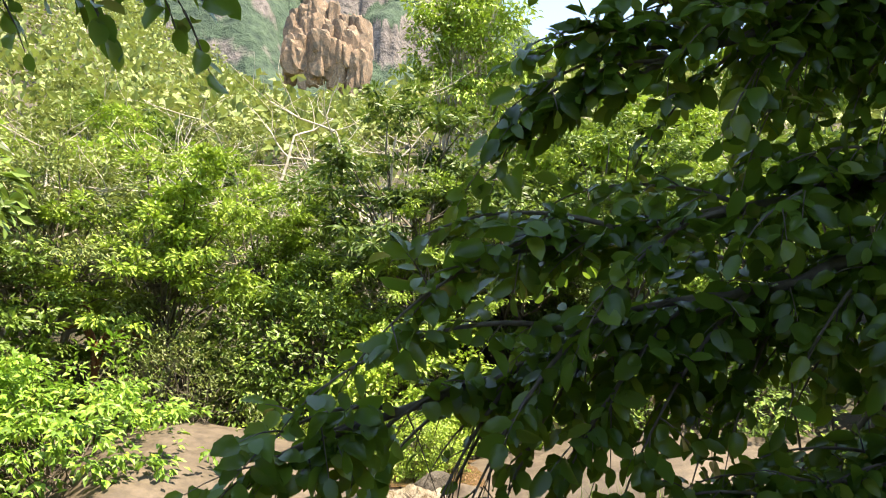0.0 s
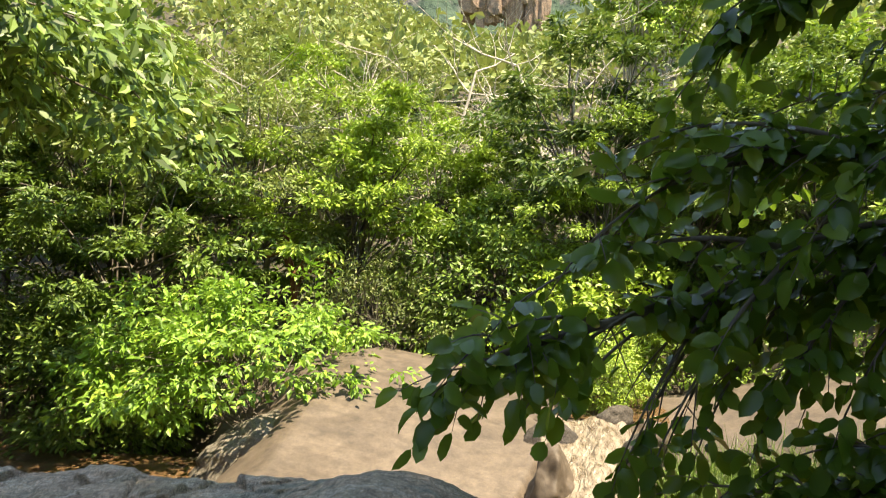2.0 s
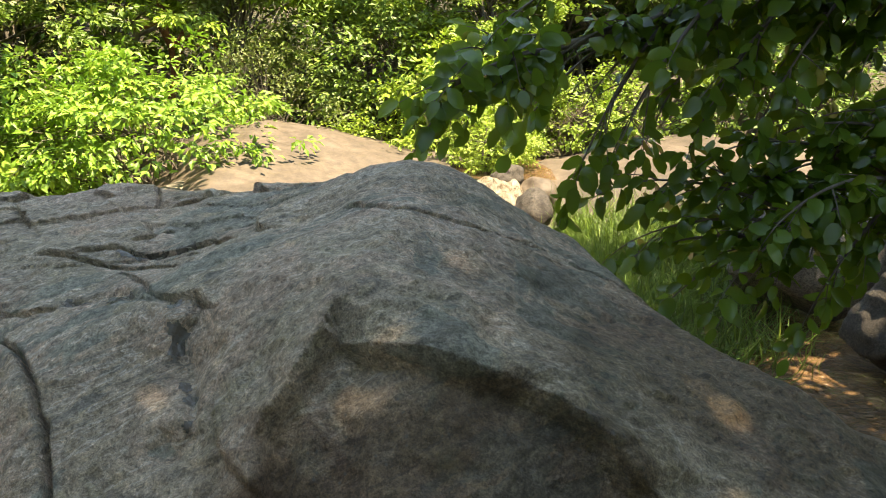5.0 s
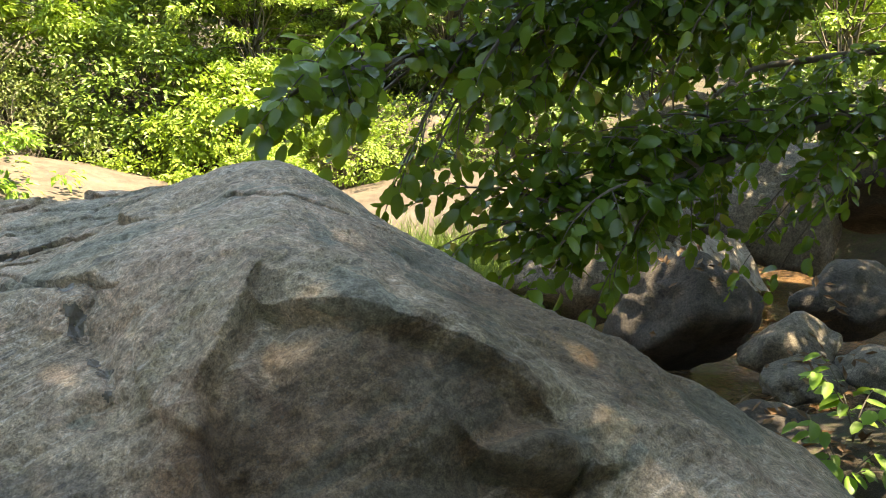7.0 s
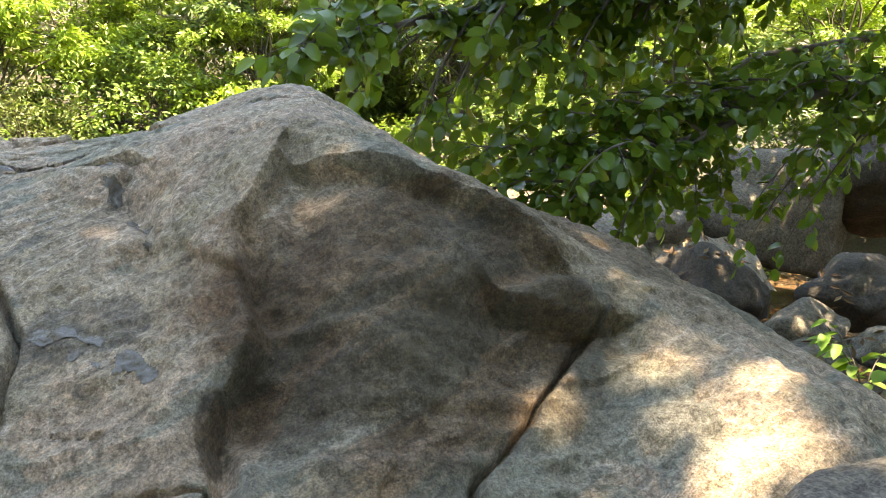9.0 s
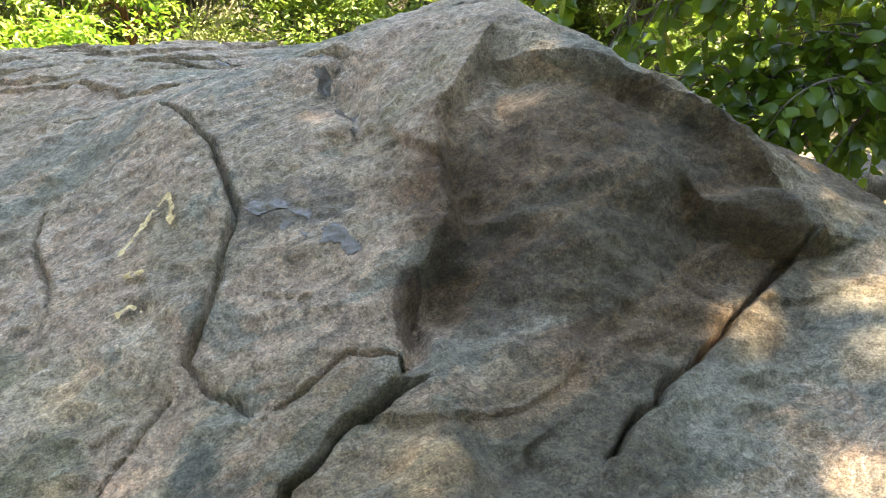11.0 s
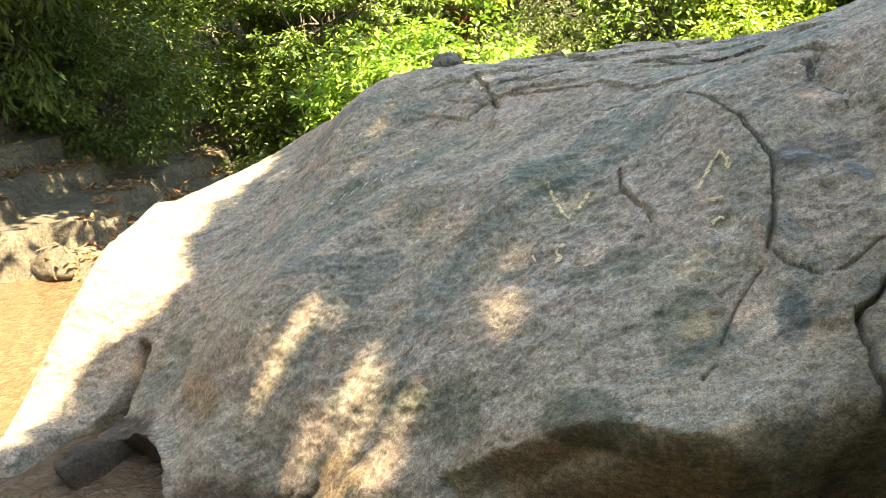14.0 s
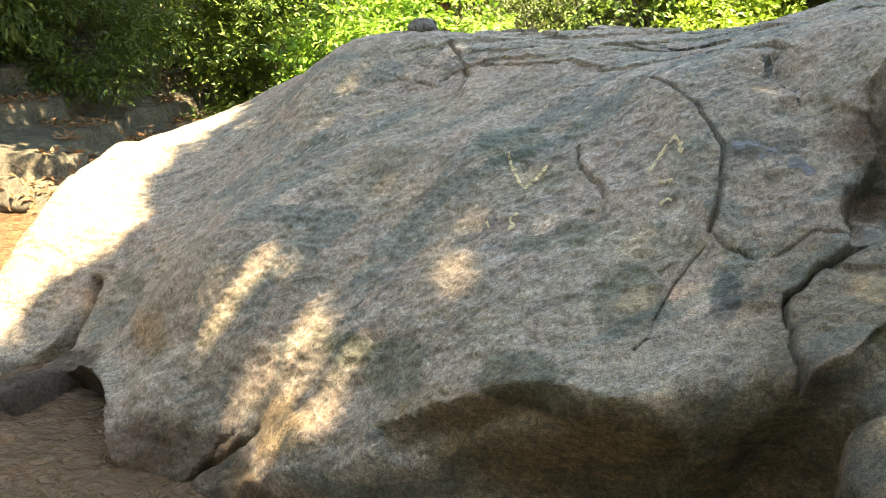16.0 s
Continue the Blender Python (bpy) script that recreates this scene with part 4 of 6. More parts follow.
far_green = plant("tree", FAR, "tree", M_LEAF_TREE, M_BARK, 151, group=SLOPE, height=5.4, base=0.3, spread=2.3, limbs=26, leaves=6500, leaf_len=0.24, leaf_wid=0.12, clump=0.34, trunk_r=0.1, layer=0.5, low=-0.5)
far_olive = plant("tree", FAR, "tree", M_LEAF_PALE, M_BARK_PALE, 153, group=SLOPE, height=5.2, base=0.3, spread=2.4, limbs=24, leaves=6000, leaf_len=0.24, leaf_wid=0.12, clump=0.36, trunk_r=0.08, layer=0.6, low=-0.5)
far_lime = plant("tree", FAR, "tree", M_LEAF_LIME, M_BARK, 157, group=SLOPE, height=5.0, base=0.3, spread=2.0, limbs=24, leaves=6000, leaf_len=0.22, leaf_wid=0.11, clump=0.32, trunk_r=0.08, layer=0.5, low=-0.5)
stand(far_green, 10.0, 22.0)
stand(far_olive, -14.0, 21.0)
stand(far_lime, 7.0, 21.0)
tree_high = plant("tree", "tall spreading tree added beyond the view, whose crown shades the rocky bank", "tree", M_LEAF_TREE, M_BARK, 161, group=SLOPE, height=6.8, base=3.6, spread=2.9, limbs=60, leaves=10000, leaf_len=0.17, leaf_wid=0.088,
                  clump=0.36, trunk_r=0.13, layer=0.5, low=-0.15)
stand(tree_high, -9.4, 5.2, 1.0)
# they lean out over the rocks, added beyond the view to shade them
tree_high.matrix_basis = tree_high.matrix_basis @ pose(0, 0, 0, 0, 30, 0)
for x, y, rx, ry in ((-9.7, 3.4, -16, 24), (-10.2, 6.8, 0, 22), (-9.3, 3.8, 0, 15)):
    lean = again(tree_high, x, y, 0.85 if ry == 15 else 1.0, 0)
    lean.matrix_basis = lean.matrix_basis @ pose(0, 0, 0, rx, ry, 0)
stand(tree_round, -0.5, 14.5, 1.05, 0)
stand(tree_lime, -4.6, 13.2, 1.0)
stand(tree_pale, -9.6, 14.0, 1.1)
stand(tree_tall, 0.8, 20.0, 1.03)
tree_dark = plant("tree", "dark narrow-leaved tree drooping over the shaded bank", "tree", M_LEAF_WILLOW, M_BARK, 141, group=SLOPE,
                  height=5.2, base=0.0, spread=2.4, limbs=90, leaves=11000, leaf_len=0.15, leaf_wid=0.036, clump=0.26, trunk_r=0.1, droop=1.0, layer=0.9, low=-0.75)
stand(tree_dark, -10.3, 6.4, 1.0)
again(tree_dark, -12.6, 9.0, 1.2, 100)
again(tree_round, -9.6, 13.0, 0.95, 190)
again(tree_dark, -10.6, 5.0, 1.1, 60)
again(tree_round, -7.4, 11.4, 0.9, 20)
stand(bush_grey, -3.8, 12.0, 1.0)
stand(bush_dark, -2.2, 13.2, 1.1)
stand(bush_lime, -0.3, 10.35, 0.62).location.z = 0.33
for kind, x, y, sc, turn in (
        (tree_pale, -6.6, 13.6, 1.0, 80), (tree_pale, -8.6, 16.8, 1.0, 200), (tree_lime, -3.5, 15.4, 0.8, 40), (tree_lime, -0.3, 13.4, 0.72, 130),
        (tree_lime, 1.3, 15.2, 0.85, 210), (tree_round, 3.2, 14.5, 1.0, 300), (tree_lime, 5.0, 13.2, 1.0, 20), (tree_round, 7.5, 14.0, 1.1, 150),
        (tree_pale, -12.5, 15.0, 1.2, 10), (tree_round, -10.8, 11.0, 0.95, 250), (tree_round, -13.5, 11.5, 1.1, 30), (tree_lime, 9.0, 11.0, 1.0, 99),
        (bush_dark, 1.2, 17.0, 1.3, 10), (bush_dark, 2.6, 16.8, 1.4, 80), (bush_lime, 0.1, 17.3, 1.3, 30), (bush_dark, -1.9, 16.9, 1.3, 200), (bush_dark, -5.6, 16.4, 1.4, 150), (bush_dark, 3.9, 17.4, 1.5, 290),
        (bush_dark, -8.5, 6.9, 0.8, 15), (bush_dark, -9.5, 6.0, 0.9, 215), (bush_dark, -9.3, 7.8, 1.0, 315),
        (bush_dark, -7.2, 11.6, 1.0, 10), (bush_dark, -9.9, 12.6, 0.9, 100), (bush_grey, -6.2, 12.3, 0.8, 50), (bush_lime, -0.7, 12.4, 1.25, 200),
        (bush_lime, -1.9, 11.6, 0.9, 20), (bush_lime, -3.0, 11.4, 0.7, 140), (bush_lime, 0.9, 12.2, 0.9, 70), (bush_lime, 2.4, 12.6, 1.0, 10),
        (bush_dark, 3.9, 12.0, 1.1, 80), (bush_lime, 4.6, 10.8, 0.9, 160), (bush_lime, 6.2, 10.4, 1.0, 200), (bush_dark, 7.6, 9.6, 1.1, 240),
        (bush_dark, -6.9, 10.0, 1.1, 300), (bush_dark, -9.6, 9.2, 1.1, 70), (tree_lime, 12.0, 12.5, 1.0, 0),
        (bush_lime, 8.6, 7.6, 0.9, 30), (tree_round, 10.5, 7.6, 1.0, 200), (tree_round, 8.8, 5.6, 0.9, 130), (bush_dark, 7.4, 4.2, 0.9, 44)):
    again(kind, x, y, sc, turn)
place = np.random.default_rng(7)
for k in range(74):
    yy = 18 + 36 * (k / 74) ** 1.1 + place.uniform(-0.8, 0.8)
    az = place.uniform(-44, 46)
    xx = -math.tan(radians(az)) * yy
    middle = -4 < az < 15
    if middle and yy < 23:
        continue
    kind = (far_green, far_lime, far_olive, far_olive)[place.integers(4)]
    again(kind, xx, yy, place.uniform(0.85, 1.3) * (0.62 if middle else 1), place.uniform(0, 360), 0.2)
# added unseen thicket on the near bank, beside and behind the way, blocking skylight
for kind, x, y, sc, turn in ((bush_dark, 2.3, -1.9, 1.1, 20), (bush_dark, 2.7, -0.8, 1.2, 110), (bush_dark, 0.8, -2.9, 1.2, 200), (bush_dark, 3.6, 0.5, 1.1, 300),
                             (bush_dark, -0.9, -3.9, 1.2, 60), (bush_dark, -2.6, -4.2, 1.2, 150), (tree_round, 3.6, -2.6, 1.0, 40), (tree_round, 1.4, -4.6, 1.05, 130),
                             (tree_round, -1.4, -5.6, 1.1, 220), (tree_round, 5.2, -0.8, 0.95, 310), (tree_round, -4.4, -5.4, 1.0, 70)):
    again(kind, x, y, sc, turn)
# trees behind the near bank close the valley
for k in range(16):
    a = radians(200 + 140 * k / 15)
    again((far_green, far_olive)[k % 2], 9.5 * math.cos(a), -1 + 9.5 * math.sin(a), place.uniform(1.1, 1.5), place.uniform(0, 360))

bare = bare_tree("bare_tree", "leafless tree with bleached pale forking branches on the slope", 5, 6.0, 1.2, M_BARK_PALE)
stand(bare, -2.2, 17.0, 1.12, 0)
for x, y, sc, turn in ((-1.1, 17.7, 1.08, 130), (-3.3, 17.9, 1.12, 250), (-5.3, 14.9, 1.0, 70), (-7.4, 15.2, 1.05, 300), (-9.4, 15.4, 1.1, 20)):
    again(bare, x, y, sc, turn)

fv, ff = fern_mesh(9)
fern = put("fern", mesh_from("fern", fv, ff, False), M_LEAF_LIME)
tagged(fern, "light green fern clump with arching fronds at the water's edge", "fern", "ferns on the bank")
stand(fern, -2.9, 10.6, 1.0, 0, -0.05)
for k in range(26):
    again(fern, place.uniform(-4.4, 0.2), place.uniform(10.4, 12.0), place.uniform(0.8, 1.5), place.uniform(0, 360), -0.05)


def far_woods():
    """The woods high on the slope, far off: many uneven crowns of leaf clumps."""
    rng = np.random.default_rng(77)
    n = 900
    yy = 45 + 215 * rng.random(n) ** 0.8
    xx = -np.tan(np.radians(rng.uniform(-42, 44, n))) * yy
    zz = ground_z(xx, yy)
    per = 105
    size = rng.uniform(1.8, 4.0, n) * (1 + yy / 260)
    c = np.repeat(np.stack([xx, yy, zz + size * 0.55], 1), per, 0)
    s = np.repeat(size, per)
    d = unit(rng.normal(size=(n * per, 3)))
    d[:, 2] = np.abs(d[:, 2]) * 1.1 - 0.25
    pos = c + d * (s * (0.55 + 0.5 * rng.random(n * per)))[:, None]
    v, f = leaf_cards(pos, d + rng.normal(size=d.shape) * 0.6 - [0, 0, 0.3], rng.normal(size=d.shape) * 0.5 + [0, 0, 1], s * 0.22, s * 0.15)
    ob = put("far_woods", mesh_from("far_woods", v, f, False), M_LEAF_PALE)
    tagged(ob, "dense scrubby green woods covering the far hillside", "woods", "", "stuff")


far_woods()

# ---- slabs, stones and the cascade ----
PALE = "smooth pale tan slab of water-worn granite beside the cascade"


def worn_slab(name, label, x0, x1, y0, y1, zfun, step=0.05, material=M_SLAB, category="slab"):
    """A smooth water-worn shelf of bedrock: a sheet of its height, closed by a skirt that goes into the ground."""
    nx, ny = int((x1 - x0) / step) + 1, int((y1 - y0) / step) + 1
    gx, gy = np.meshgrid(np.linspace(x0, x1, nx), np.linspace(y0, y1, ny), indexing="ij")
    z = zfun(gx, gy) + 0.045 * fbm(gx * 0.9, gy * 0.9, 0, 3, 81) + 0.008 * fbm(gx * 6, gy * 6, 0, 3, 83)
    verts = np.pad(np.stack([gx, gy, np.maximum(z, -1.0)], -1), ((1, 1), (1, 1), (0, 0)), mode="edge")
    rim = np.ones(verts.shape[:2], bool)
    rim[1:-1, 1:-1] = False
    verts[..., 2] = np.where(rim, -1.2, verts[..., 2])
    ob = put(name, mesh_from(name, verts.reshape(-1, 3), grid_faces(*verts.shape[:2])), material)
    return tagged(ob, label, category)


def slab_left(x, y):
    crest = np.interp(x, [-4.8, -4.0, -3.4, -2.6, -1.7, -0.9, -0.5], [0.55, 0.88, 0.98, 0.84, 0.64, 0.54, 0.44])
    z = crest - 0.16 * np.maximum(10.6 - y, 0) ** 1.35 - 0.12 * np.maximum(y - 10.8, 0) ** 2
    side = -0.86 + 0.1 * (y - 8) + 0.06 * vnoise(x * 0.0, y * 2.2, 0, 7)
    return z - 1.6 * sstep(-0.16, 0.14, x - side) - 0.5 * sstep(-3.4, -4.6, x) * sstep(10.2, 8.6, y)


def slab_right(x, y):
    crest = np.interp(x, [-0.1, 0.15, 0.5, 1.0, 1.5, 2.5, 4.6], [0.2, 0.3, 0.42, 0.53, 0.64, 0.8, 0.78])
    z = crest - 0.2 * np.maximum(10.7 - y, 0) ** 1.5 - 0.15 * np.maximum(y - 11.0, 0) ** 2
    side = 0.10 + 0.06 * (y - 10) + 0.07 * vnoise(x * 0.0, y * 2.0, 0, 9)
    return z - 1.6 * sstep(0.12, -0.16, x - side) - 0.8 * sstep(9.5, 8.7, y + 0.15 * vnoise(x * 1.3, 0 * y, 0, 11))


def slab_high(x, y):
    z = np.interp(x, [0.6, 1.0, 1.9, 3.0, 5.2], [0.3, 0.85, 1.5, 1.7, 1.65]) + 0.1 * (y - 13)
    return z - 1.2 * sstep(12.5, 11.7, y + 0.2 * vnoise(x * 1.2, 0 * y, 0, 13))


worn_slab("rock_slab", PALE, -4.9, -0.3, 6.9, 12.2, slab_left)
worn_slab("rock_slab", PALE, -0.25, 4.7, 7.9, 12.4, slab_right)
worn_slab("rock_slab", "sunlit pale slab rising under the bushes of the far bank", 0.6, 5.3, 11.3, 15.6, slab_high, 0.07)
rock("rock_slab", "low pale slab below the cascade", (0.1, 6.35, -0.3), (0.5, 0.55, 0.42), M_SLAB, 12, 30, 0, 4, "slab")
rock("rock_slab", "tan rock dappled with leaf shade under the shrub", (-3.7, 8.7, -0.2), (1.2, 0.9, 0.6), M_BANKROCK, 18, 0, 0, 4, "slab")
rock("stone", "wet tan stone in the middle of the cascade", (-0.70, 8.0, -0.02), (0.27, 0.34, 0.44), M_SLAB, 21, 30, 0, 4, angular=True)
rock("stone", "dark green wet rock face in the gap beside the cascade", (-0.80, 9.0, 0.12), (0.36, 0.32, 0.34), M_WETROCK, 22, 15, 0, 4, angular=True)
rock("stone", "small dark wet stone at the head of the cascade", (-0.1, 9.5, 0.42), (0.2, 0.2, 0.17), M_WETROCK, 23, 0, 0, 3)
rock("stone", "dark wet stone beside the white water", (0.16, 8.6, 0.2), (0.24, 0.33, 0.26), M_WETROCK, 25, 0, 0, 3)
rock("stone", "pale wet stone at the lip of the cascade", (0.24, 9.5, 0.2), (0.3, 0.28, 0.24), M_SLAB, 27, 20, 0, 3)
rock("stone", "pale wet stone at the lip of the cascade", (-0.95, 9.7, 0.25), (0.26, 0.3, 0.24), M_SLAB, 28, 60, 0, 3)
rock("stone", "dark shaded brown boulder by the stream", (2.75, 5.1, 0.25), (0.72, 0.6, 0.55), M_WETROCK, 31, 10, 0, 4, "boulder", angular=True)
rock("stone", "rounded grey river stone in the shade", (3.2, 4.3, 0.15), (0.45, 0.36, 0.26), M_BANKROCK, 33, -10, 0, 3, angular=True)
rock("stone", "dark shaded boulder with a rough face", (4.3, 5.0, 0.3), (0.7, 0.5, 0.42), M_WETROCK, 35, 0, 0, 3, "boulder", angular=True)
rock("stone", "flat grey river stone in the shade", (2.9, 3.8, 0.1), (0.35, 0.25, 0.14), M_BANKROCK, 37, 40, 0, 3)
rock("stone", "flat grey river stone in the shade", (3.5, 3.7, 0.15), (0.4, 0.3, 0.16), M_BANKROCK, 39, 70, 0, 3)
rock("stone", "dark stone on the shaded shingle", (2.1, 3.0, 0.12), (0.28, 0.25, 0.18), M_WETROCK, 41, 20, 0, 3, angular=True)
rock("stone", "sunlit pale boulder across the stream", (2.3, 6.4, 0.25), (0.75, 0.55, 0.5), M_BANKROCK, 43, 0, 0, 4, "boulder")
rock("stone", "sunlit pale boulder across the stream", (3.5, 7.4, 0.4), (0.9, 0.7, 0.6), M_BANKROCK, 45, 50, 0, 4, "boulder")
rock("stone", "large grey rock wall standing over the stream", (5.3, 7.6, 0.7), (1.3, 0.9, 0.9), M_BANKROCK, 47, 0, 0, 4, "boulder", angular=True)
rock("stone", "reddish-brown boulder under the overhanging branches", (6.3, 6.9, 1.2), (0.8, 0.7, 0.8), M_WETROCK, 49, 0, 0, 4, "boulder", angular=True)
cob = on_boulder(np.array([-1.17]), np.array([1.5]))[0]
rock("stone", "small angular brown cobble lying on the great boulder", (cob[0], cob[1], cob[2] + 0.03), (0.1, 0.07, 0.05), M_BANKROCK, 51, 15, 0, 3, angular=True)
rock("stone", "rough grey boulder at the foot of the great boulder", (-0.58, -0.2, 0.50), (0.36, 0.34, 0.56), M_BOULDER, 53, 0, 0, 4, "boulder", angular=True)
rock("stone", "sunlit brown rock wedged against the great boulder", (0.19, 0.19, 0.935), (0.25, 0.17, 0.17), M_BANKROCK, 55, 20, 0, 4, "boulder", angular=True)
# stepped ledges of the left bank
def bank_steps(x, y):
    up = -x - 5.0 - 0.32 * (y - 2.5) + 0.28 * vnoise(x * 0.9, y * 0.9, 0, 51) + 0.10 * vnoise(x * 3.1, y * 3.1, 0, 53)
    z = -0.62 + 0.05 * np.maximum(up, 0)
    for at, rise in ((0.05, 0.30), (0.55, 0.16), (1.05, 0.22), (1.7, 0.20), (2.4, 0.26), (3.1, 0.22)):
        z = z + rise * sstep(-0.035, 0.035, up - at - 0.16 * vnoise(x * 1.1 + 9 * at, y * 1.1, 0, 55))
    split = np.abs(vnoise(x * 1.4 + 3, y * 0.8, 0, 57))
    z = z - 0.09 * np.exp(-(split / 0.025) ** 2)
    return z - 1.0 * sstep(3.6, 2.9, y) - 0.8 * sstep(-0.1, -0.5, up)


ledges = worn_slab("rock_ledge", "dark weathered stepped rock ledges strewn with dry brown leaves", -9.8, -5.0, 2.8, 11.8, bank_steps, 0.035, M_LEDGE, "ledge")
for x, y, z, size, seed in ((-5.75, 4.3, -0.2, (0.22, 0.2, 0.16), 65), (-6.1, 4.0, -0.15, (0.2, 0.16, 0.17), 67), (-6.05, 4.7, -0.1, (0.26, 0.2, 0.14), 69), (-5.5, 4.0, -0.28, (0.2, 0.2, 0.13), 71),
                            (-6.5, 4.4, -0.02, (0.18, 0.2, 0.14), 73), (-6.4, 3.6, -0.16, (0.28, 0.2, 0.18), 75)):
    rock("stone", "broken brown stone at the foot of the ledges", (x, y, z), size, M_LEDGE, seed, seed * 31, 0, 3, "rock", "stones under the ledges", angular=True)


def cascade_z(x, y):
    fall = -0.2 + 0.64 * sstep(7.0, 9.6, y + 0.25 * vnoise(x * 2, y * 1.5, 0, 3))
    middle = -0.32 - 0.12 * sstep(7.9, 9.2, y) - 0.15 * sstep(7.8, 7.0, y)
    fall = fall - 0.7 * sstep(0.42, 0.72, np.abs(x - middle) - 0.35 * sstep(7.8, 7.0, y))
    return fall + 0.07 * fbm(x * 3.2, y * 1.4, 0, 4, 91) * sstep(6.4, 7.4, y)


cascade = sheet("cascade", -1.5, 0.6, 6.4, 9.7, cascade_z, M_CASCADE, "white foaming muddy water rushing down between the slabs", 0.03)
upper_pool = sheet("upper_pool", -0.9, 0.5, 9.6, 11.4, lambda x, y: 0.40 + 0.01 * fbm(x * 3, y * 3, 0, 2, 93), M_WATER, "shallow brown pool above the cascade", 0.08)
side_fall = sheet("side_cascade", 2.9, 4.4, 6.2, 6.9, lambda x, y: 0.05 + 0.5 * sstep(6.0, 6.9, y) + 0.05 * fbm(x * 4, y * 3, 0, 3, 95), M_CASCADE,
                  "white water spilling between the pale boulders", 0.04)

# ---- mountain and cliff far behind ----
def mountain_material():
    m, nt, bsdf, out = mat("wooded_mountain")
    v = coords(nt)
    g = nt.nodes.new("ShaderNodeNewGeometry")
    sep = nt.nodes.new("ShaderNodeSeparateXYZ")
    nt.links.new(g.outputs["Normal"], sep.inputs[0])
    n1 = noise_tex(nt, v, 0.02, 6, 0.6)
    n2 = noise_tex(nt, v, 0.12, 5, 0.65)
    add = nt.nodes.new("ShaderNodeMath")
    add.operation = "ADD"
    nt.links.new(sep.outputs["Z"], add.inputs[0])
    sub = nt.nodes.new("ShaderNodeMath")
    sub.operation = "MULTIPLY_ADD"
    nt.links.new(n1, sub.inputs[0])
    sub.inputs[1].default_value, sub.inputs[2].default_value = 0.7, -0.35
    nt.links.new(sub.outputs[0], add.inputs[1])
    k = ramp(nt, add.outputs[0], [(0.27, (0, 0, 0)), (0.36, (1, 1, 1))])
    # stone and woods toned cooler and greyer, haze put into their colour
    stone = ramp(nt, n2, [(0.3, (0.085, 0.08, 0.082)), (0.5, (0.165, 0.145, 0.14)), (0.7, (0.23, 0.2, 0.19))])
    green = ramp(nt, n2, [(0.35, (0.026, 0.05, 0.036)), (0.65, (0.06, 0.1, 0.062))])
    nt.links.new(mix(nt, k, stone, green), bsdf.inputs["Base Color"])
    bsdf.inputs["Roughness"].default_value = 1.0
    b = node(nt, "ShaderNodeBump", Strength=0.8, Distance=6.0, Height=n2)
    nt.links.new(b.outputs[0], bsdf.inputs["Normal"])
    return m


def build_mountain():
    n, m = 330, 190
    x, y = np.meshgrid(np.linspace(-520, 340, n), np.linspace(400, 800, m), indexing="ij")
    ridge = np.interp(x, [-520, -300, -200, -143, -95, -72, -58, -34, -14, -2, 18, 36, 71, 96, 180, 340], [215, 245, 262, 270, 276, 282, 296, 298, 284, 264, 266, 252, 214, 178, 100, 60])
    t = (y - 440 - 26 * fbm(x * 0.012, y * 0.012, 0, 3, 15)) / 200
    rib = fbm(x * 0.05, y * 0.02, 0, 4, 17)
    crag = np.exp(-((x + 48) / 72) ** 4)
    slope = (1 - 0.30 * crag) * sstep(-0.1, 1.0, t) + crag * (0.13 * sstep(0.66, 0.72, t + 0.10 * rib) + 0.17 * sstep(0.84, 0.90, t + 0.12 * rib))
    z = 40 + (ridge - 40) * slope * (1 - 0.5 * sstep(1.15, 1.8, t))
    z = z + 7 * fbm(x * 0.03, y * 0.03, 0, 4, 18) * sstep(60, 160, z) + 4 * np.abs(fbm(x * 0.09, y * 0.07, 0, 3, 16))
    ob = put("mountain", mesh_from("mountain", np.stack([x, y, z], -1).reshape(-1, 3), grid_faces(n, m)), mountain_material())
    tagged(ob, "rocky wooded mountain under the sky behind the valley", "mountain", "", "structure")


build_mountain()


def build_cliff():
    """A crag of big split blocks, tier over tier, on the hillside."""
    rng = np.random.default_rng(3)
    root = new("cliff")
    tagged(root, "orange-brown crag of big split rock blocks above the woods", "cliff")
    for k in range(110):
        tier = 1 + k % 3
        x = rng.uniform(-47, -24)
        top = np.interp(x, [-50, -46, -41, -36, -30, -24, -17, -13], [90, 98, 103, 102, 99, 96, 89, 80]) - 6.5 * (3 - tier) + rng.uniform(-2.5, 1.0)
        y = 238 + 3.2 * tier + rng.uniform(-1, 1)
        w = rng.uniform(1.3, 3.2)
        h = rng.uniform(4.0, 9.0)
        me = rock_mesh("rock_block", (w, w * 0.9, h), 200 + k, 0.12, 2, 0, 0.7, 0.03, True)
        col = put("rock_block", me, M_CLIFF, root)
        col.matrix_basis = pose(x, y, top - h, rng.uniform(-6, 6), rng.uniform(-8, 8), rng.uniform(-50, 50))


build_cliff()

# ---- the broad-leaved tree that overhangs the stream ----
LEAF_T = np.array([0, 0.18, 0.46, 0.8, 1.0])
LEAF_W = np.array([0, 0.74, 1.0, 0.8, 0])


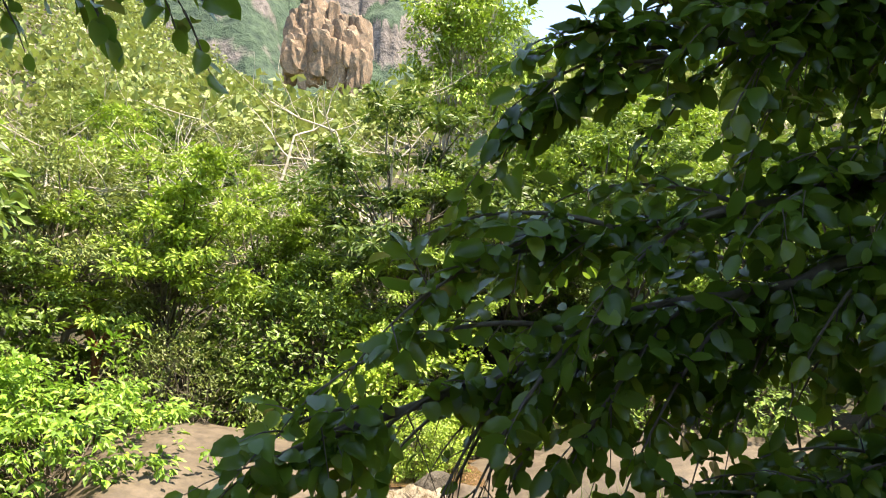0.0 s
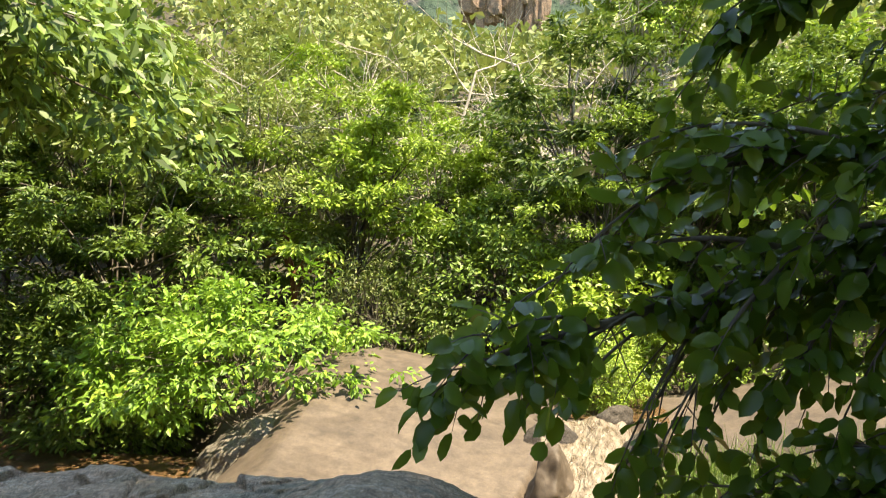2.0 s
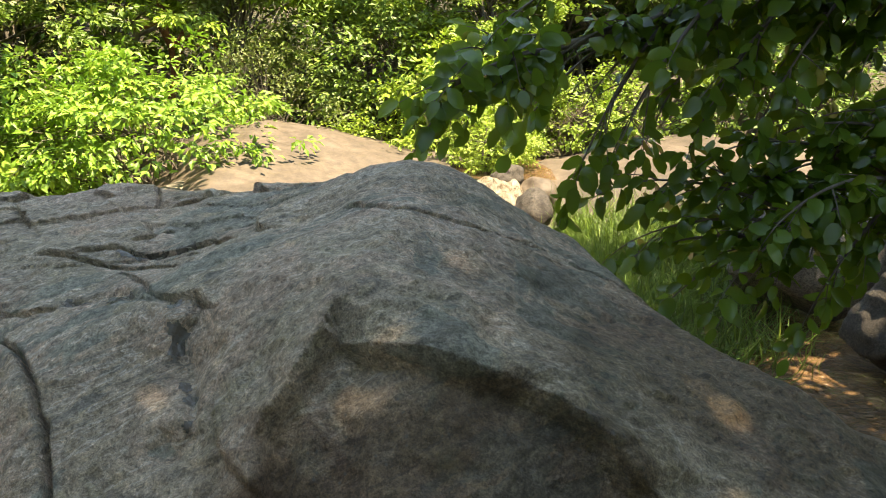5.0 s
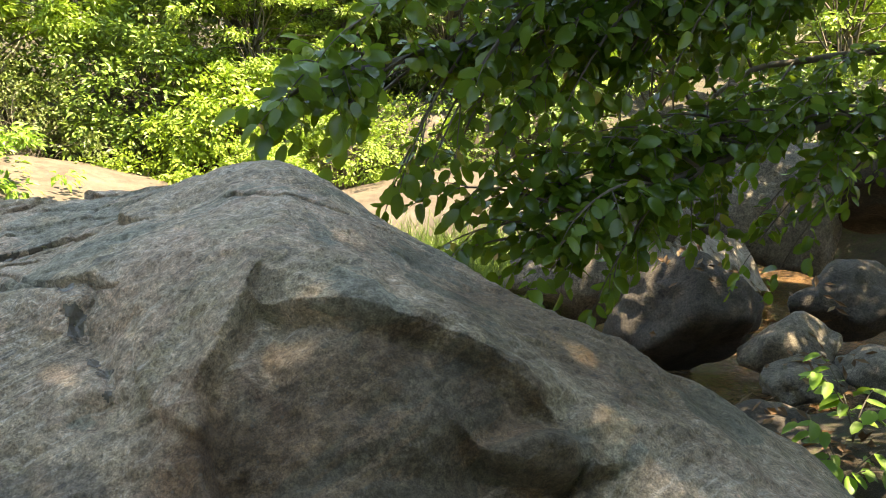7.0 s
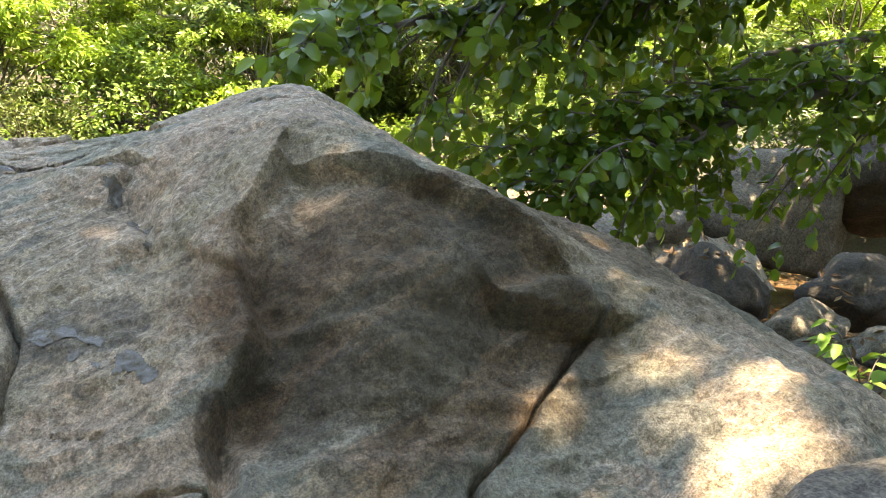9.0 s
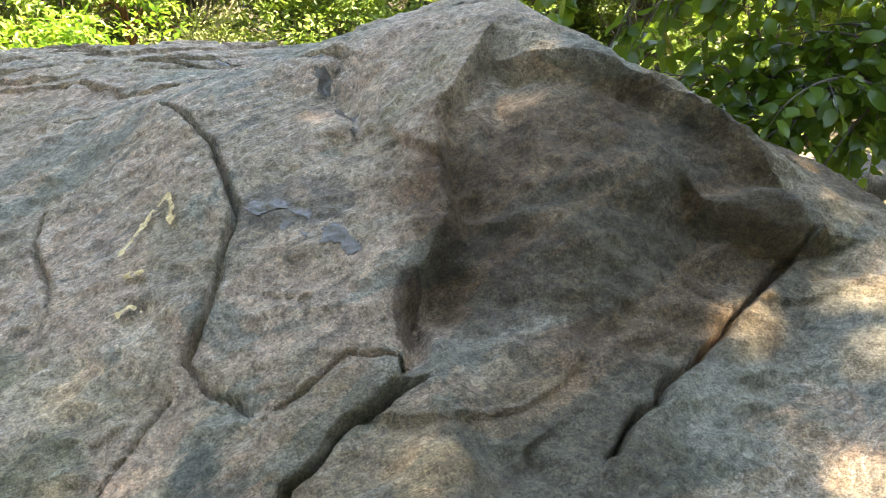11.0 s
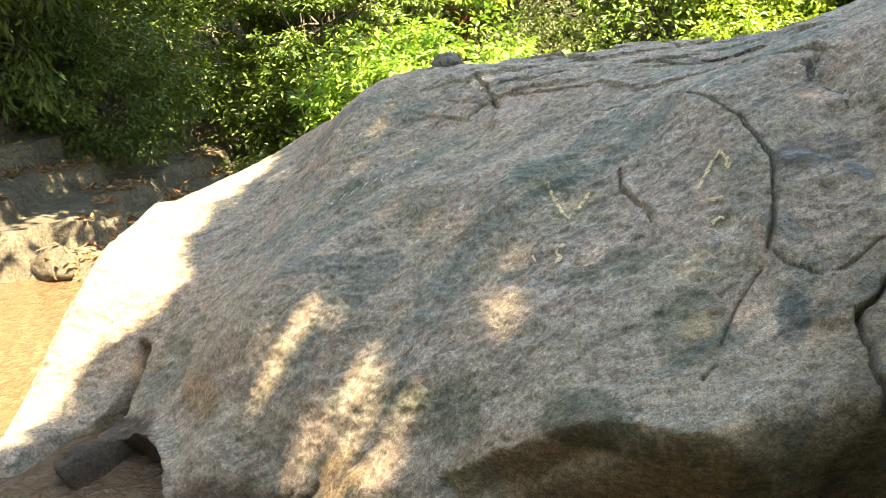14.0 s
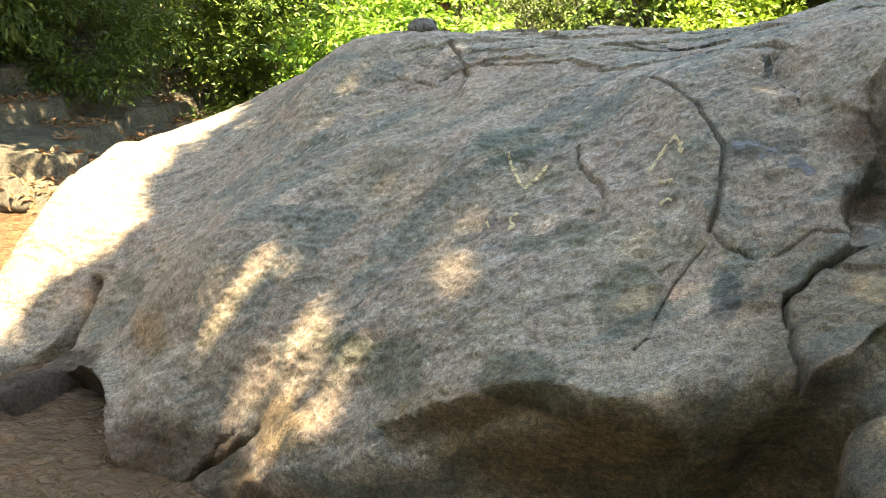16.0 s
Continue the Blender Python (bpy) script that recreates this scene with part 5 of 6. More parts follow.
def leaf_template(droop, fold, twist=0.0):
    mid = np.stack([LEAF_T, 0 * LEAF_T, -droop * LEAF_T ** 2], 1)
    side = []
    for sgn in (1, -1):
        for k in (1, 2, 3):
            side.append([LEAF_T[k] - 0.02, sgn * 0.5 * LEAF_W[k], -droop * LEAF_T[k] ** 2 + fold * LEAF_W[k] + twist * sgn * LEAF_T[k]])
    faces = []
    for o, flip in ((5, False), (8, True)):
        tri = [(0, 1, o), (1, 2, o + 1), (1, o + 1, o), (2, 3, o + 2), (2, o + 2, o + 1), (3, 4, o + 2)]
        faces += [t[::-1] if flip else t for t in tri]
    return np.concatenate([mid, np.array(side)]), np.array(faces)


TEMPLATES = [leaf_template(0.22, 0.08), leaf_template(0.38, 0.12, 0.05), leaf_template(0.1, 0.05, -0.04), leaf_template(0.3, 0.16, 0.1)]


def leaf_frames(pos, d, nrm, length, width):
    d = unit(d)
    side = unit(np.cross(nrm, d))
    up = np.cross(d, side)
    m = np.zeros((len(pos), 3, 3))
    m[:, :, 0], m[:, :, 1], m[:, :, 2] = d * length[:, None], side * width[:, None], up * length[:, None]
    return m


def merged_leaves(pos, frames, which):
    vs, fs, base = [], [], 0
    for k, (tv, tf) in enumerate(TEMPLATES):
        sel = which == k
        if not sel.any():
            continue
        v = np.einsum("nij,vj->nvi", frames[sel], tv) + pos[sel][:, None]
        n = int(sel.sum())
        f = tf[None] + (np.arange(n) * len(tv))[:, None, None] + base
        vs.append(v.reshape(-1, 3))
        fs.append(f.reshape(-1, 3))
        base += n * len(tv)
    return np.concatenate(vs), np.concatenate(fs)


def bezier(a, b, c, d, n):
    t = np.linspace(0, 1, n)[:, None]
    return a * (1 - t) ** 3 + 3 * b * t * (1 - t) ** 2 + 3 * c * t * t * (1 - t) + d * t ** 3


def spray(rng, line, twigs, twig_len, per, leaf_len, start=0.25, droop=0.55):
    """Twigs and hanging leaves along a branch."""
    wood, pos, ways, nrms, sizes = [], [], [], [], []
    tang = np.gradient(line, axis=0)
    for k in range(twigs + 1):
        f = start + (1 - start) * (k + rng.uniform(0, 0.8)) / (twigs + 0.8)
        f = 1.0 if k == twigs else min(f, 0.99)
        q = f * (len(line) - 1)
        i = min(int(q), len(line) - 2)
        p = line[i] + (line[i + 1] - line[i]) * (q - i)
        d = unit(tang[i]) + rng.normal(size=3) * 0.55 * (k < twigs) - [0, 0, 0.12]
        d = unit(d)
        L = twig_len * rng.uniform(0.6, 1.2)
        t = np.linspace(0, 1, 5)[:, None]
        tw = p + d * L * t - np.array([0, 0, 1]) * L * 0.25 * t * t
        wood.append(tube(tw, np.linspace(0.0035, 0.0012, 5), 4))
        for n in range(per):
            s = (n + 0.6) / per
            at = tw[0] + (tw[-1] - tw[0]) * s
            sgn = 1 if n % 2 else -1
            across = unit(np.cross(d, [0, 0, 1.0]) + rng.normal(size=3) * 0.25) * sgn
            way = (d * 0.45 + across) if n < per - 1 else d
            pos.append(at + unit(way) * 0.012)
            ways.append(unit(way) - np.array([0, 0, droop * rng.uniform(0.4, 1.5)]) + rng.normal(size=3) * 0.15)
            nrms.append(np.array([-0.1, -0.7, 0.8]) + rng.normal(size=3) * 0.6)
            sizes.append(leaf_len * rng.uniform(0.65, 1.2))
    return wood, pos, ways, nrms, sizes


def over_tree():
    rng = np.random.default_rng(42)
    root = new("broadleaf_tree")
    tagged(root, "dark glossy broad-leaved tree whose branches overhang the stream", "tree")
    A = np.array
    limbs = [
        [(4.5, 3.4, 2.75), (2.6, 3.1, 2.62), (1.3, 3.1, 2.45), (0.6, 3.05, 2.25), (0.2, 2.95, 2.1), (-0.15, 2.72, 2.0), (-0.40, 2.5, 1.94), (-0.56, 2.4, 1.86)],
        [(4.5, 3.4, 3.1), (2.6, 3.0, 2.85), (1.52, 2.85, 2.55), (1.19, 2.82, 2.42), (0.8, 2.8, 2.37), (0.41, 2.8, 2.28)],
        [(4.5, 3.4, 3.3), (2.5, 3.0, 2.95), (1.10, 2.85, 2.70), (0.79, 2.82, 2.64), (0.61, 2.8, 2.61), (0.36, 2.8, 2.55)],
        [(4.5, 3.4, 3.8), (2.8, 3.1, 3.75), (1.6, 2.9, 3.5), (0.9, 2.8, 3.25), (0.4, 2.8, 3.05)],
        [(4.5, 3.3, 4.4), (2.8, 3.1, 4.35), (1.7, 2.9, 4.1), (1.0, 2.85, 3.95), (0.6, 2.8, 3.85)],
        [(4.5, 3.5, 2.3), (3.6, 4.2, 2.3), (2.8, 4.5, 2.16), (2.1, 4.1, 1.85), (1.6, 3.7, 1.6)],
        [(4.5, 3.4, 2.1), (2.9, 3.1, 1.95), (1.9, 2.95, 1.75), (1.2, 2.85, 1.5), (0.8, 2.75, 1.25)],
    ]
    trunk = tube([(4.7, 3.5, -0.3), (4.6, 3.45, 1.0), (4.5, 3.4, 2.4), (4.55, 3.3, 4.0), (4.3, 3.0, 5.6)], [0.2, 0.17, 0.15, 0.12, 0.06], 10)
    put("trunk", mesh_from("trunk", *trunk), M_BARK, root)
    fine = []
    for line in limbs:
        pts = A(line)
        k = np.linspace(0, len(pts) - 1, 22)
        smooth = np.stack([np.interp(k, np.arange(len(pts)), pts[:, c]) for c in range(3)], 1)
        smooth[1:-1] = (smooth[:-2] + smooth[1:-1] * 2 + smooth[2:]) / 4
        smooth += rng.normal(size=smooth.shape) * 0.006
        fine.append(smooth)
        put("branch", mesh_from("branch", *tube(smooth, np.linspace(0.035, 0.008, 22), 7)), M_BARK, root)
    tips_high = [(-0.60, 2.42, 1.78), (-0.50, 2.35, 1.95), (-0.36, 2.4, 2.1), (-0.22, 2.45, 2.22), (-0.02, 2.55, 2.40), (-0.05, 2.8, 2.6), (0.15, 2.8, 2.85), (0.25, 2.8, 3.05),
                 (0.38, 2.8, 3.25), (0.65, 2.8, 3.5), (1.04, 2.8, 3.7), (0.23, 2.9, 2.44), (0.44, 2.9, 2.74), (0.74, 2.9, 2.94), (0.9, 2.7, 3.3), (1.3, 2.9, 3.4), (1.0, 2.7, 3.05), (1.2, 2.8, 2.85), (1.55, 2.8, 3.05), (1.7, 2.8, 3.6), (1.3, 2.8, 3.8), (0.85, 2.8, 3.85), (1.9, 2.9, 3.2), (2.1, 2.9, 2.8)]
    tips_top = [(0.34, 2.8, 3.72), (0.42, 2.8, 3.6), (0.56, 2.8, 3.8), (0.66, 2.8, 3.5), (0.82, 2.8, 3.73), (1.01, 2.8, 3.53), (1.17, 2.8, 3.76), (0.75, 2.8, 3.96), (0.90, 2.8, 3.31), (1.12, 2.8, 3.26), (0.34, 2.8, 3.28), (0.25, 2.8, 3.0), (1.5, 2.9, 3.8), (1.8, 3.0, 4.0)]
    tips_mid = [(0.83, 2.9, 2.24), (0.62, 2.9, 2.0), (0.23, 2.9, 2.1), (1.02, 2.9, 1.94), (1.24, 2.9, 2.64), (1.36, 2.9, 3.05), (0.91, 2.9, 1.75), (1.42, 2.9, 2.24),
                (-0.26, 2.95, 1.72), (0.0, 2.9, 1.85), (0.10, 2.95, 1.62), (-0.30, 2.6, 1.85), (0.5, 2.6, 2.35), (1.0, 2.6, 2.6), (1.5, 2.7, 2.7), (1.8, 2.9, 2.3), (1.6, 2.8, 3.3)]
    tips_low = [(-0.08, 2.9, 1.45), (0.16, 2.9, 1.15), (0.38, 2.9, 1.0), (0.58, 2.4, 1.41), (0.54, 2.6, 1.19), (0.17, 2.8, 1.25), (0.60, 2.7, 1.12), (0.85, 2.7, 1.0), (0.47, 2.9, 1.35),
                (1.12, 2.8, 1.3), (1.21, 3.2, 1.1), (1.85, 3.6, 1.2), (2.88, 4.0, 1.96), (3.05, 3.5, 2.29), (2.49, 4.0, 1.55), (1.62, 3.6, 1.35), (2.2, 3.4, 1.9), (1.5, 3.2, 1.8), (2.6, 3.6, 2.6), (2.0, 3.5, 2.4)]
    wood, pos, ways, nrms, sizes = [], [], [], [], []
    allp = np.concatenate(fine)
    tips_more = [tuple(p) for p in np.stack([rng.uniform(0.55, 2.2, 20), rng.uniform(2.6, 3.1, 20), rng.uniform(1.9, 3.5, 20)], 1)]
    tips_more += [tuple(p) for p in np.stack([rng.uniform(1.1, 2.6, 46), rng.uniform(2.8, 3.5, 46), rng.uniform(3.0, 4.5, 46)], 1)]
    tips_more += [tuple(p) for p in np.stack([rng.uniform(0.4, 3.3, 34), rng.uniform(2.8, 4.2, 34), rng.uniform(1.55, 2.8, 34)], 1)]
    tips_gap = [(1.84, 3.60, 1.28), (2.07, 3.60, 1.18), (2.30, 3.60, 1.25), (2.24, 3.60, 0.97), (2.49, 3.60, 0.93), (1.98, 3.60, 1.41), (2.58, 3.60, 1.28), (2.81, 3.60, 1.39), (1.65, 3.60, 1.18), (0.67, 3.00, 3.60), (0.80, 3.00, 3.69), (0.93, 3.00, 3.75), (0.70, 3.00, 3.44), (0.85, 3.00, 3.50), (1.01, 3.00, 3.59), (1.16, 3.00, 3.68), (1.02, 3.00, 3.39), (1.25, 3.00, 3.47), (1.38, 3.00, 3.75), (1.18, 3.00, 3.27), (1.43, 3.00, 3.54), (0.92, 3.00, 3.83), (1.09, 3.00, 3.84)]
    tips_gap += [(0.55, 3.0, 2.1), (0.86, 3.05, 2.1), (1.15, 3.0, 2.12), (0.6, 3.1, 1.8), (0.92, 3.0, 1.8), (1.2, 3.1, 1.8), (1.05, 3.05, 1.52), (0.45, 3.05, 2.2), (0.75, 3.0, 1.95), (1.3, 3.1, 1.95)]
    tips_lobe = [(-0.06, 2.65, 1.62), (0.05, 2.6, 1.66), (0.1, 2.75, 1.48), (0.2, 2.8, 1.68), (0.28, 2.7, 1.48), (0.38, 2.7, 1.76), (0.44, 2.8, 1.46),
                 (0.5, 2.7, 1.64), (0.6, 2.7, 1.78), (0.68, 2.75, 1.52), (0.75, 2.8, 1.7), (0.45, 2.75, 1.9)]
    for tip in tips_lobe + tips_gap + tips_high + tips_mid + tips_low + tips_top + tips_more:
        tip = A(tip)
        want = tip + A([0.55, 0.1, 0.22])
        start = allp[np.argmin(np.linalg.norm(allp - want, axis=1))]
        bend = A([0, 0, 0.12 * np.linalg.norm(tip - start)])
        line = bezier(start, start + (tip - start) * 0.3 + bend, start + (tip - start) * 0.7 + bend * 1.2, tip, 12)
        wood.append(tube(line, np.linspace(0.011, 0.003, 12), 5))
        res = spray(rng, line, 7, 0.16, 7, 0.092, 0.1, 0.3)
        for a, b in zip((wood, pos, ways, nrms, sizes), res):
            a.extend(b)
    for line in fine:
        res = spray(rng, line[4:], 24, 0.2, 7, 0.092, 0.05, 0.3)
        for a, b in zip((wood, pos, ways, nrms, sizes), res):
            a.extend(b)
    put("twig", mesh_from("twig", *joined(wood)), M_BARK, root)["kind"] = "stuff"
    pos, ways, nrms, sizes = A(pos), A(ways), A(nrms), A(sizes)
    # an opening between the upper limb and the low boughs
    far = (pos[:, 1] + 0.3) / 3.0
    opening = (np.abs(pos[:, 0] + 0.388 - 0.40 * far) < 0.165 * far) & (np.abs(pos[:, 2] - 2.03 + 0.155 * far) < (0.16 + 0.05 * vnoise(pos[:, 0] * 9, pos[:, 2] * 9, 0, 5)) * far) & (rng.random(len(pos)) < 0.93)
    pos, ways, nrms, sizes = pos[~opening], ways[~opening], nrms[~opening], sizes[~opening]
    frames = leaf_frames(pos, ways, nrms, sizes, sizes * rng.uniform(0.5, 0.66, len(sizes)))
    which = rng.integers(0, len(TEMPLATES), len(pos))
    order = np.argsort(np.linalg.norm(pos - A([-0.4, 2.7, 1.9]), axis=1))
    single, rest = order[:290], order[290:]
    put("foliage", mesh_from("foliage", *merged_leaves(pos[rest], frames[rest], which[rest])), M_LEAF_DARK, root)["kind"] = "stuff"
    meshes = [mesh_from("leaf", v, f) for v, f in TEMPLATES]
    for k in single:
        ob = put("leaf", meshes[which[k]], M_LEAF_DARK, root)
        m = Matrix(frames[k].tolist()).to_4x4()
        m.translation = pos[k]
        ob.matrix_basis = m
    # the crown higher up, which shades the stones by the stream
    n = 42000
    sun_dir = A(SUN_DIR)
    q = np.stack([rng.uniform(0.6, 6.0, n), rng.uniform(1.4, 7.9, n), np.full(n, 0.3)], 1)
    c = q + sun_dir * (rng.uniform(4.0, 5.8, n) / sun_dir[2])[:, None]
    c = c[vnoise(c[:, 0] * 1.3, c[:, 1] * 1.3, c[:, 2], 12) > -0.55]
    n = len(c)
    lv, lf = leaf_cards(c, rng.normal(size=(n, 3)) - [0, 0, 0.4], rng.normal(size=(n, 3)) * 0.4 + [0, 0, 1], rng.uniform(0.1, 0.16, n), rng.uniform(0.05, 0.08, n))
    put("upper_crown", mesh_from("upper_crown", lv, lf, False), M_LEAF_DARK, root)["kind"] = "stuff"
    # two dry vines hang from the limb
    for x, y, z0, z1 in ((1.54, 3.6, 2.9, 1.3), (1.75, 3.75, 2.8, 1.5), (2.4, 4.2, 2.6, 1.2)):
        t = np.linspace(0, 1, 12)
        line = np.stack([x + 0.03 * np.sin(t * 9), y + 0.02 * np.cos(t * 7), z0 + (z1 - z0) * t], 1)
        put("vine", mesh_from("vine", *tube(line, np.full(12, 0.006), 5)), M_BARK, root)


over_tree()


# ---- the shade tree on the near bank, its crown above the camera's way ----
def shade_tree():
    rng = np.random.default_rng(58)
    A = np.array
    root = new("shade_tree")
    tagged(root, "tall dark-leaved tree on the near bank, its boughs spreading overhead", "tree")
    put("trunk", mesh_from("trunk", *tube([(2.6, -2.9, -0.3), (2.5, -2.8, 1.5), (2.3, -2.4, 3.6), (2.2, -1.8, 6.4), (2.3, -1.2, 9.2)], [0.24, 0.2, 0.17, 0.13, 0.08], 10)), M_BARK, root)
    for end in ((-0.2, 0.5, 10.2), (2.0, 1.9, 10.3), (4.6, 1.2, 10.3), (-0.7, 1.5, 4.9), (3.2, 0.2, 10.4)):
        e = A(end)
        s = A([2.25, -2.1, 5.0]) if end[2] > 6 else A([2.3, -2.4, 3.6])
        put("bough", mesh_from("bough", *tube(bezier(s, s + A([-0.3, 0.5, 0.9]), e + A([0.6, -0.5, 0.3]), e, 14), np.linspace(0.07, 0.015, 14), 6)), M_BARK, root)
    n = 42000
    sun_dir = A(SUN_DIR)
    q = np.stack([rng.uniform(-3.9, 2.2, n), rng.uniform(-2.2, 3.6, n), np.full(n, 1.0)], 1)
    c = q + sun_dir * (rng.uniform(8.6, 10.4, n) / sun_dir[2])[:, None]
    keep = q[:, 0] > -3.75 + 0.25 * vnoise(q[:, 1] * 2, q[:, 0], 0, 3)
    keep &= (q[:, 1] > -1.5 + 0.8 * vnoise(q[:, 0] * 1.5, q[:, 1], 0, 4)) & (q[:, 0] < 1.95 + 0.35 * vnoise(q[:, 1] * 1.8, q[:, 0], 0, 6))
    # gaps in the crown
    gaps = [(-0.54, -0.06, .09), (-1.17, -0.11, .10), (-1.42, -0.33, .14), (-0.96, -0.58, .15), (-0.50, -0.41, .13), (-0.5, -0.25, .10), (-0.87, -0.29, .12), (-0.66, -0.56, .09),
            (-1.25, -0.63, .13), (-0.81, -0.76, .10), (-1.03, -0.89, .13), (1.55, 0.47, .11), (-2.3, 0.25, .12), (1.58, -0.07, .14), (1.28, -0.07, .11), (1.68, -0.2, .14), (1.49, 0.0, .11),
            (1.51, -0.32, .15), (1.41, -0.27, .12), (1.41, -0.03, .09), (1.65, -0.45, .14), (1.85, -0.35, .12), (1.33, -0.42, .08), (1.2, -0.2, .07), (0.9, -0.25, .05)]
    for u, v, r in gaps:
        p = on_boulder(A([u]), A([v]))[0]
        g = p + sun_dir * ((1.0 - p[2]) / sun_dir[2])
        keep &= np.hypot(q[:, 0] - g[0], q[:, 1] - g[1]) > (0.7 if u > 1.1 else 0.85) * r
    c = c[keep]
    n = len(c)
    lv, lf = leaf_cards(c, rng.normal(size=(n, 3)) - [0, 0, 0.4], rng.normal(size=(n, 3)) * 0.4 + [0, 0, 1], rng.uniform(0.13, 0.2, n), rng.uniform(0.07, 0.11, n))
    put("crown", mesh_from("crown", lv, lf, False), M_LEAF_DARK, root)["kind"] = "stuff"
    # low sprays hang into view over the stream
    wood, pos, ways, nrms, sizes = [], [], [], [], []
    for tip in ((-1.35, 1.9, 3.36), (-1.2, 1.9, 3.18), (-1.12, 1.9, 3.30), (-1.05, 1.9, 3.06), (-0.95, 1.9, 3.22), (-0.85, 1.9, 3.08), (-0.80, 1.9, 3.32), (-0.70, 1.9, 3.14), (-0.62, 1.9, 3.04), (-0.58, 1.9, 3.2), (-0.54, 1.9, 3.32), (-1.0, 1.95, 3.42), (-1.4, 1.9, 3.5), (-0.75, 1.95, 3.45)):
        tip = A(tip)
        s = A([tip[0] - 0.36, tip[1] - 0.15, tip[2] + 0.30])
        line = bezier(s, s + (tip - s) * 0.3 + A([0, 0.1, 0.12]), s + (tip - s) * 0.7 + A([0, 0, 0.12]), tip, 10)
        wood.append(tube(line, np.linspace(0.006, 0.002, 10), 5))
        wood.append(tube(bezier(A([-0.7, 1.5, 4.9]), A([-0.7, 1.5, 4.7]), s + A([0, 0, 0.2]), s, 6), np.linspace(0.012, 0.006, 6), 5))
        res = spray(rng, line, 7, 0.12, 6, 0.072, 0.05, 0.2)
        for a, b in zip((wood, pos, ways, nrms, sizes), res):
            a.extend(b)
    put("twig", mesh_from("twig", *joined(wood)), M_BARK, root)["kind"] = "stuff"
    pos, ways, nrms, sizes = A(pos), A(ways), A(nrms), A(sizes)
    frames = leaf_frames(pos, ways, nrms, sizes, sizes * 0.62)
    which = rng.integers(0, len(TEMPLATES), len(pos))
    meshes = [mesh_from("leaf", v, f) for v, f in TEMPLATES]
    for k in range(len(pos)):
        if k < 280:
            ob = put("leaf", meshes[which[k]], M_LEAF_DARK, root)
            m = Matrix(frames[k].tolist()).to_4x4()
            m.translation = pos[k]
            ob.matrix_basis = m
    put("foliage", mesh_from("foliage", *merged_leaves(pos[280:], frames[280:], which[280:])), M_LEAF_DARK, root)["kind"] = "stuff"


shade_tree()

# ---- marks and water on the boulder ----
def paint_material(name, colour):
    m, nt, bsdf, out = mat(name)
    n = noise_tex(nt, coords(nt), 90, 4, 0.7)
    nt.links.new(ramp(nt, n, [(0.38, tuple(c * 0.55 for c in colour)), (0.6, colour)]), bsdf.inputs["Base Color"])
    bsdf.inputs["Roughness"].default_value = 0.8
    return m


M_PAINT = paint_material("worn_ochre_paint", (0.85, 0.66, 0.34))
M_CHALK = paint_material("pale_scratched_stone", (0.74, 0.68, 0.56))


def stroke(name, run, width, material, seed, label, lift=0.013):
    """A worn brush stroke that lies on the rock."""
    run = np.array(run)
    seg = np.concatenate([[0], np.cumsum(np.hypot(*np.diff(run, axis=0).T))])
    s = np.linspace(0, seg[-1], max(8, int(seg[-1] / 0.004)))
    u, v = np.interp(s, seg, run[:, 0]), np.interp(s, seg, run[:, 1])
    du, dv = np.gradient(u), np.gradient(v)
    ln = np.hypot(du, dv) + 1e-9
    w = 1.3 * width * (0.65 + 0.35 * vnoise(s * 60, 0 * s, 0, seed)) * np.clip(np.minimum(s, seg[-1] - s) / 0.012 + 0.3, 0, 1)
    ks = np.linspace(-0.5, 0.5, 6)
    verts = np.stack([on_boulder(u - dv / ln * w * k, v + du / ln * w * k, lift) for k in ks], 1)
    f = grid_faces(len(s), 6)
    worn = fbm(verts[..., 0] * 110, verts[..., 1] * 110, verts[..., 2] * 110, 2, seed).ravel()
    f = f[worn[f].mean(1) > -0.2]
    return put(name, mesh_from(name, verts.reshape(-1, 3), f), material, boulder, label)


OCHRE = "worn yellow ochre paint stroke"
for run, width in (([(-0.43, 0.20), (-0.39, 0.12), (-0.36, 0.06), (-0.33, 0.03), (-0.30, 0.07), (-0.27, 0.14)], 0.022), ([(0.08, 0.02), (0.10, 0.07), (0.125, 0.13), (0.145, 0.165), (0.165, 0.12), (0.17, 0.08)], 0.016),
                   ([(0.09, -0.045), (0.155, -0.05)], 0.022), ([(0.12, -0.145), (0.145, -0.125), (0.17, -0.135)], 0.016), ([(-0.33, -0.10), (-0.355, -0.125), (-0.335, -0.155), (-0.35, -0.18)], 0.02),
                   ([(-0.48, -0.47), (-0.475, -0.41)], 0.014), ([(-0.44, -0.12), (-0.42, -0.16)], 0.014), ([(-1.22, 0.68), (-1.1, 0.70)], 0.016)):
    stroke("paint_mark", run, width, M_PAINT, 5, OCHRE)
for k in range(10):
    a, b = -1.545 + k * 0.05, 0.425 + k * 0.0125
    stroke("carved_bar", [(a + 0.016, b + 0.004), (a, b + 0.018), (a + 0.006, b + 0.05), (a + 0.022, b + 0.062)], 0.010, M_CHALK, 7 + k, "pale carved bar", 0.012)


def wet_material():
    m, nt, bsdf, out = mat("wet_film")
    bsdf.inputs["Base Color"].default_value = (0.13, 0.115, 0.092, 1)
    n = noise_tex(nt, coords(nt), 70, 3, 0.6)
    nt.links.new(ramp(nt, n, [(0.42, (0.08, 0.08, 0.08)), (0.58, (0.5, 0.5, 0.5))]), bsdf.inputs["Roughness"])
    b = node(nt, "ShaderNodeBump", Strength=0.5, Distance=0.01, Height=n)
    nt.links.new(b.outputs[0], bsdf.inputs["Normal"])
    return m


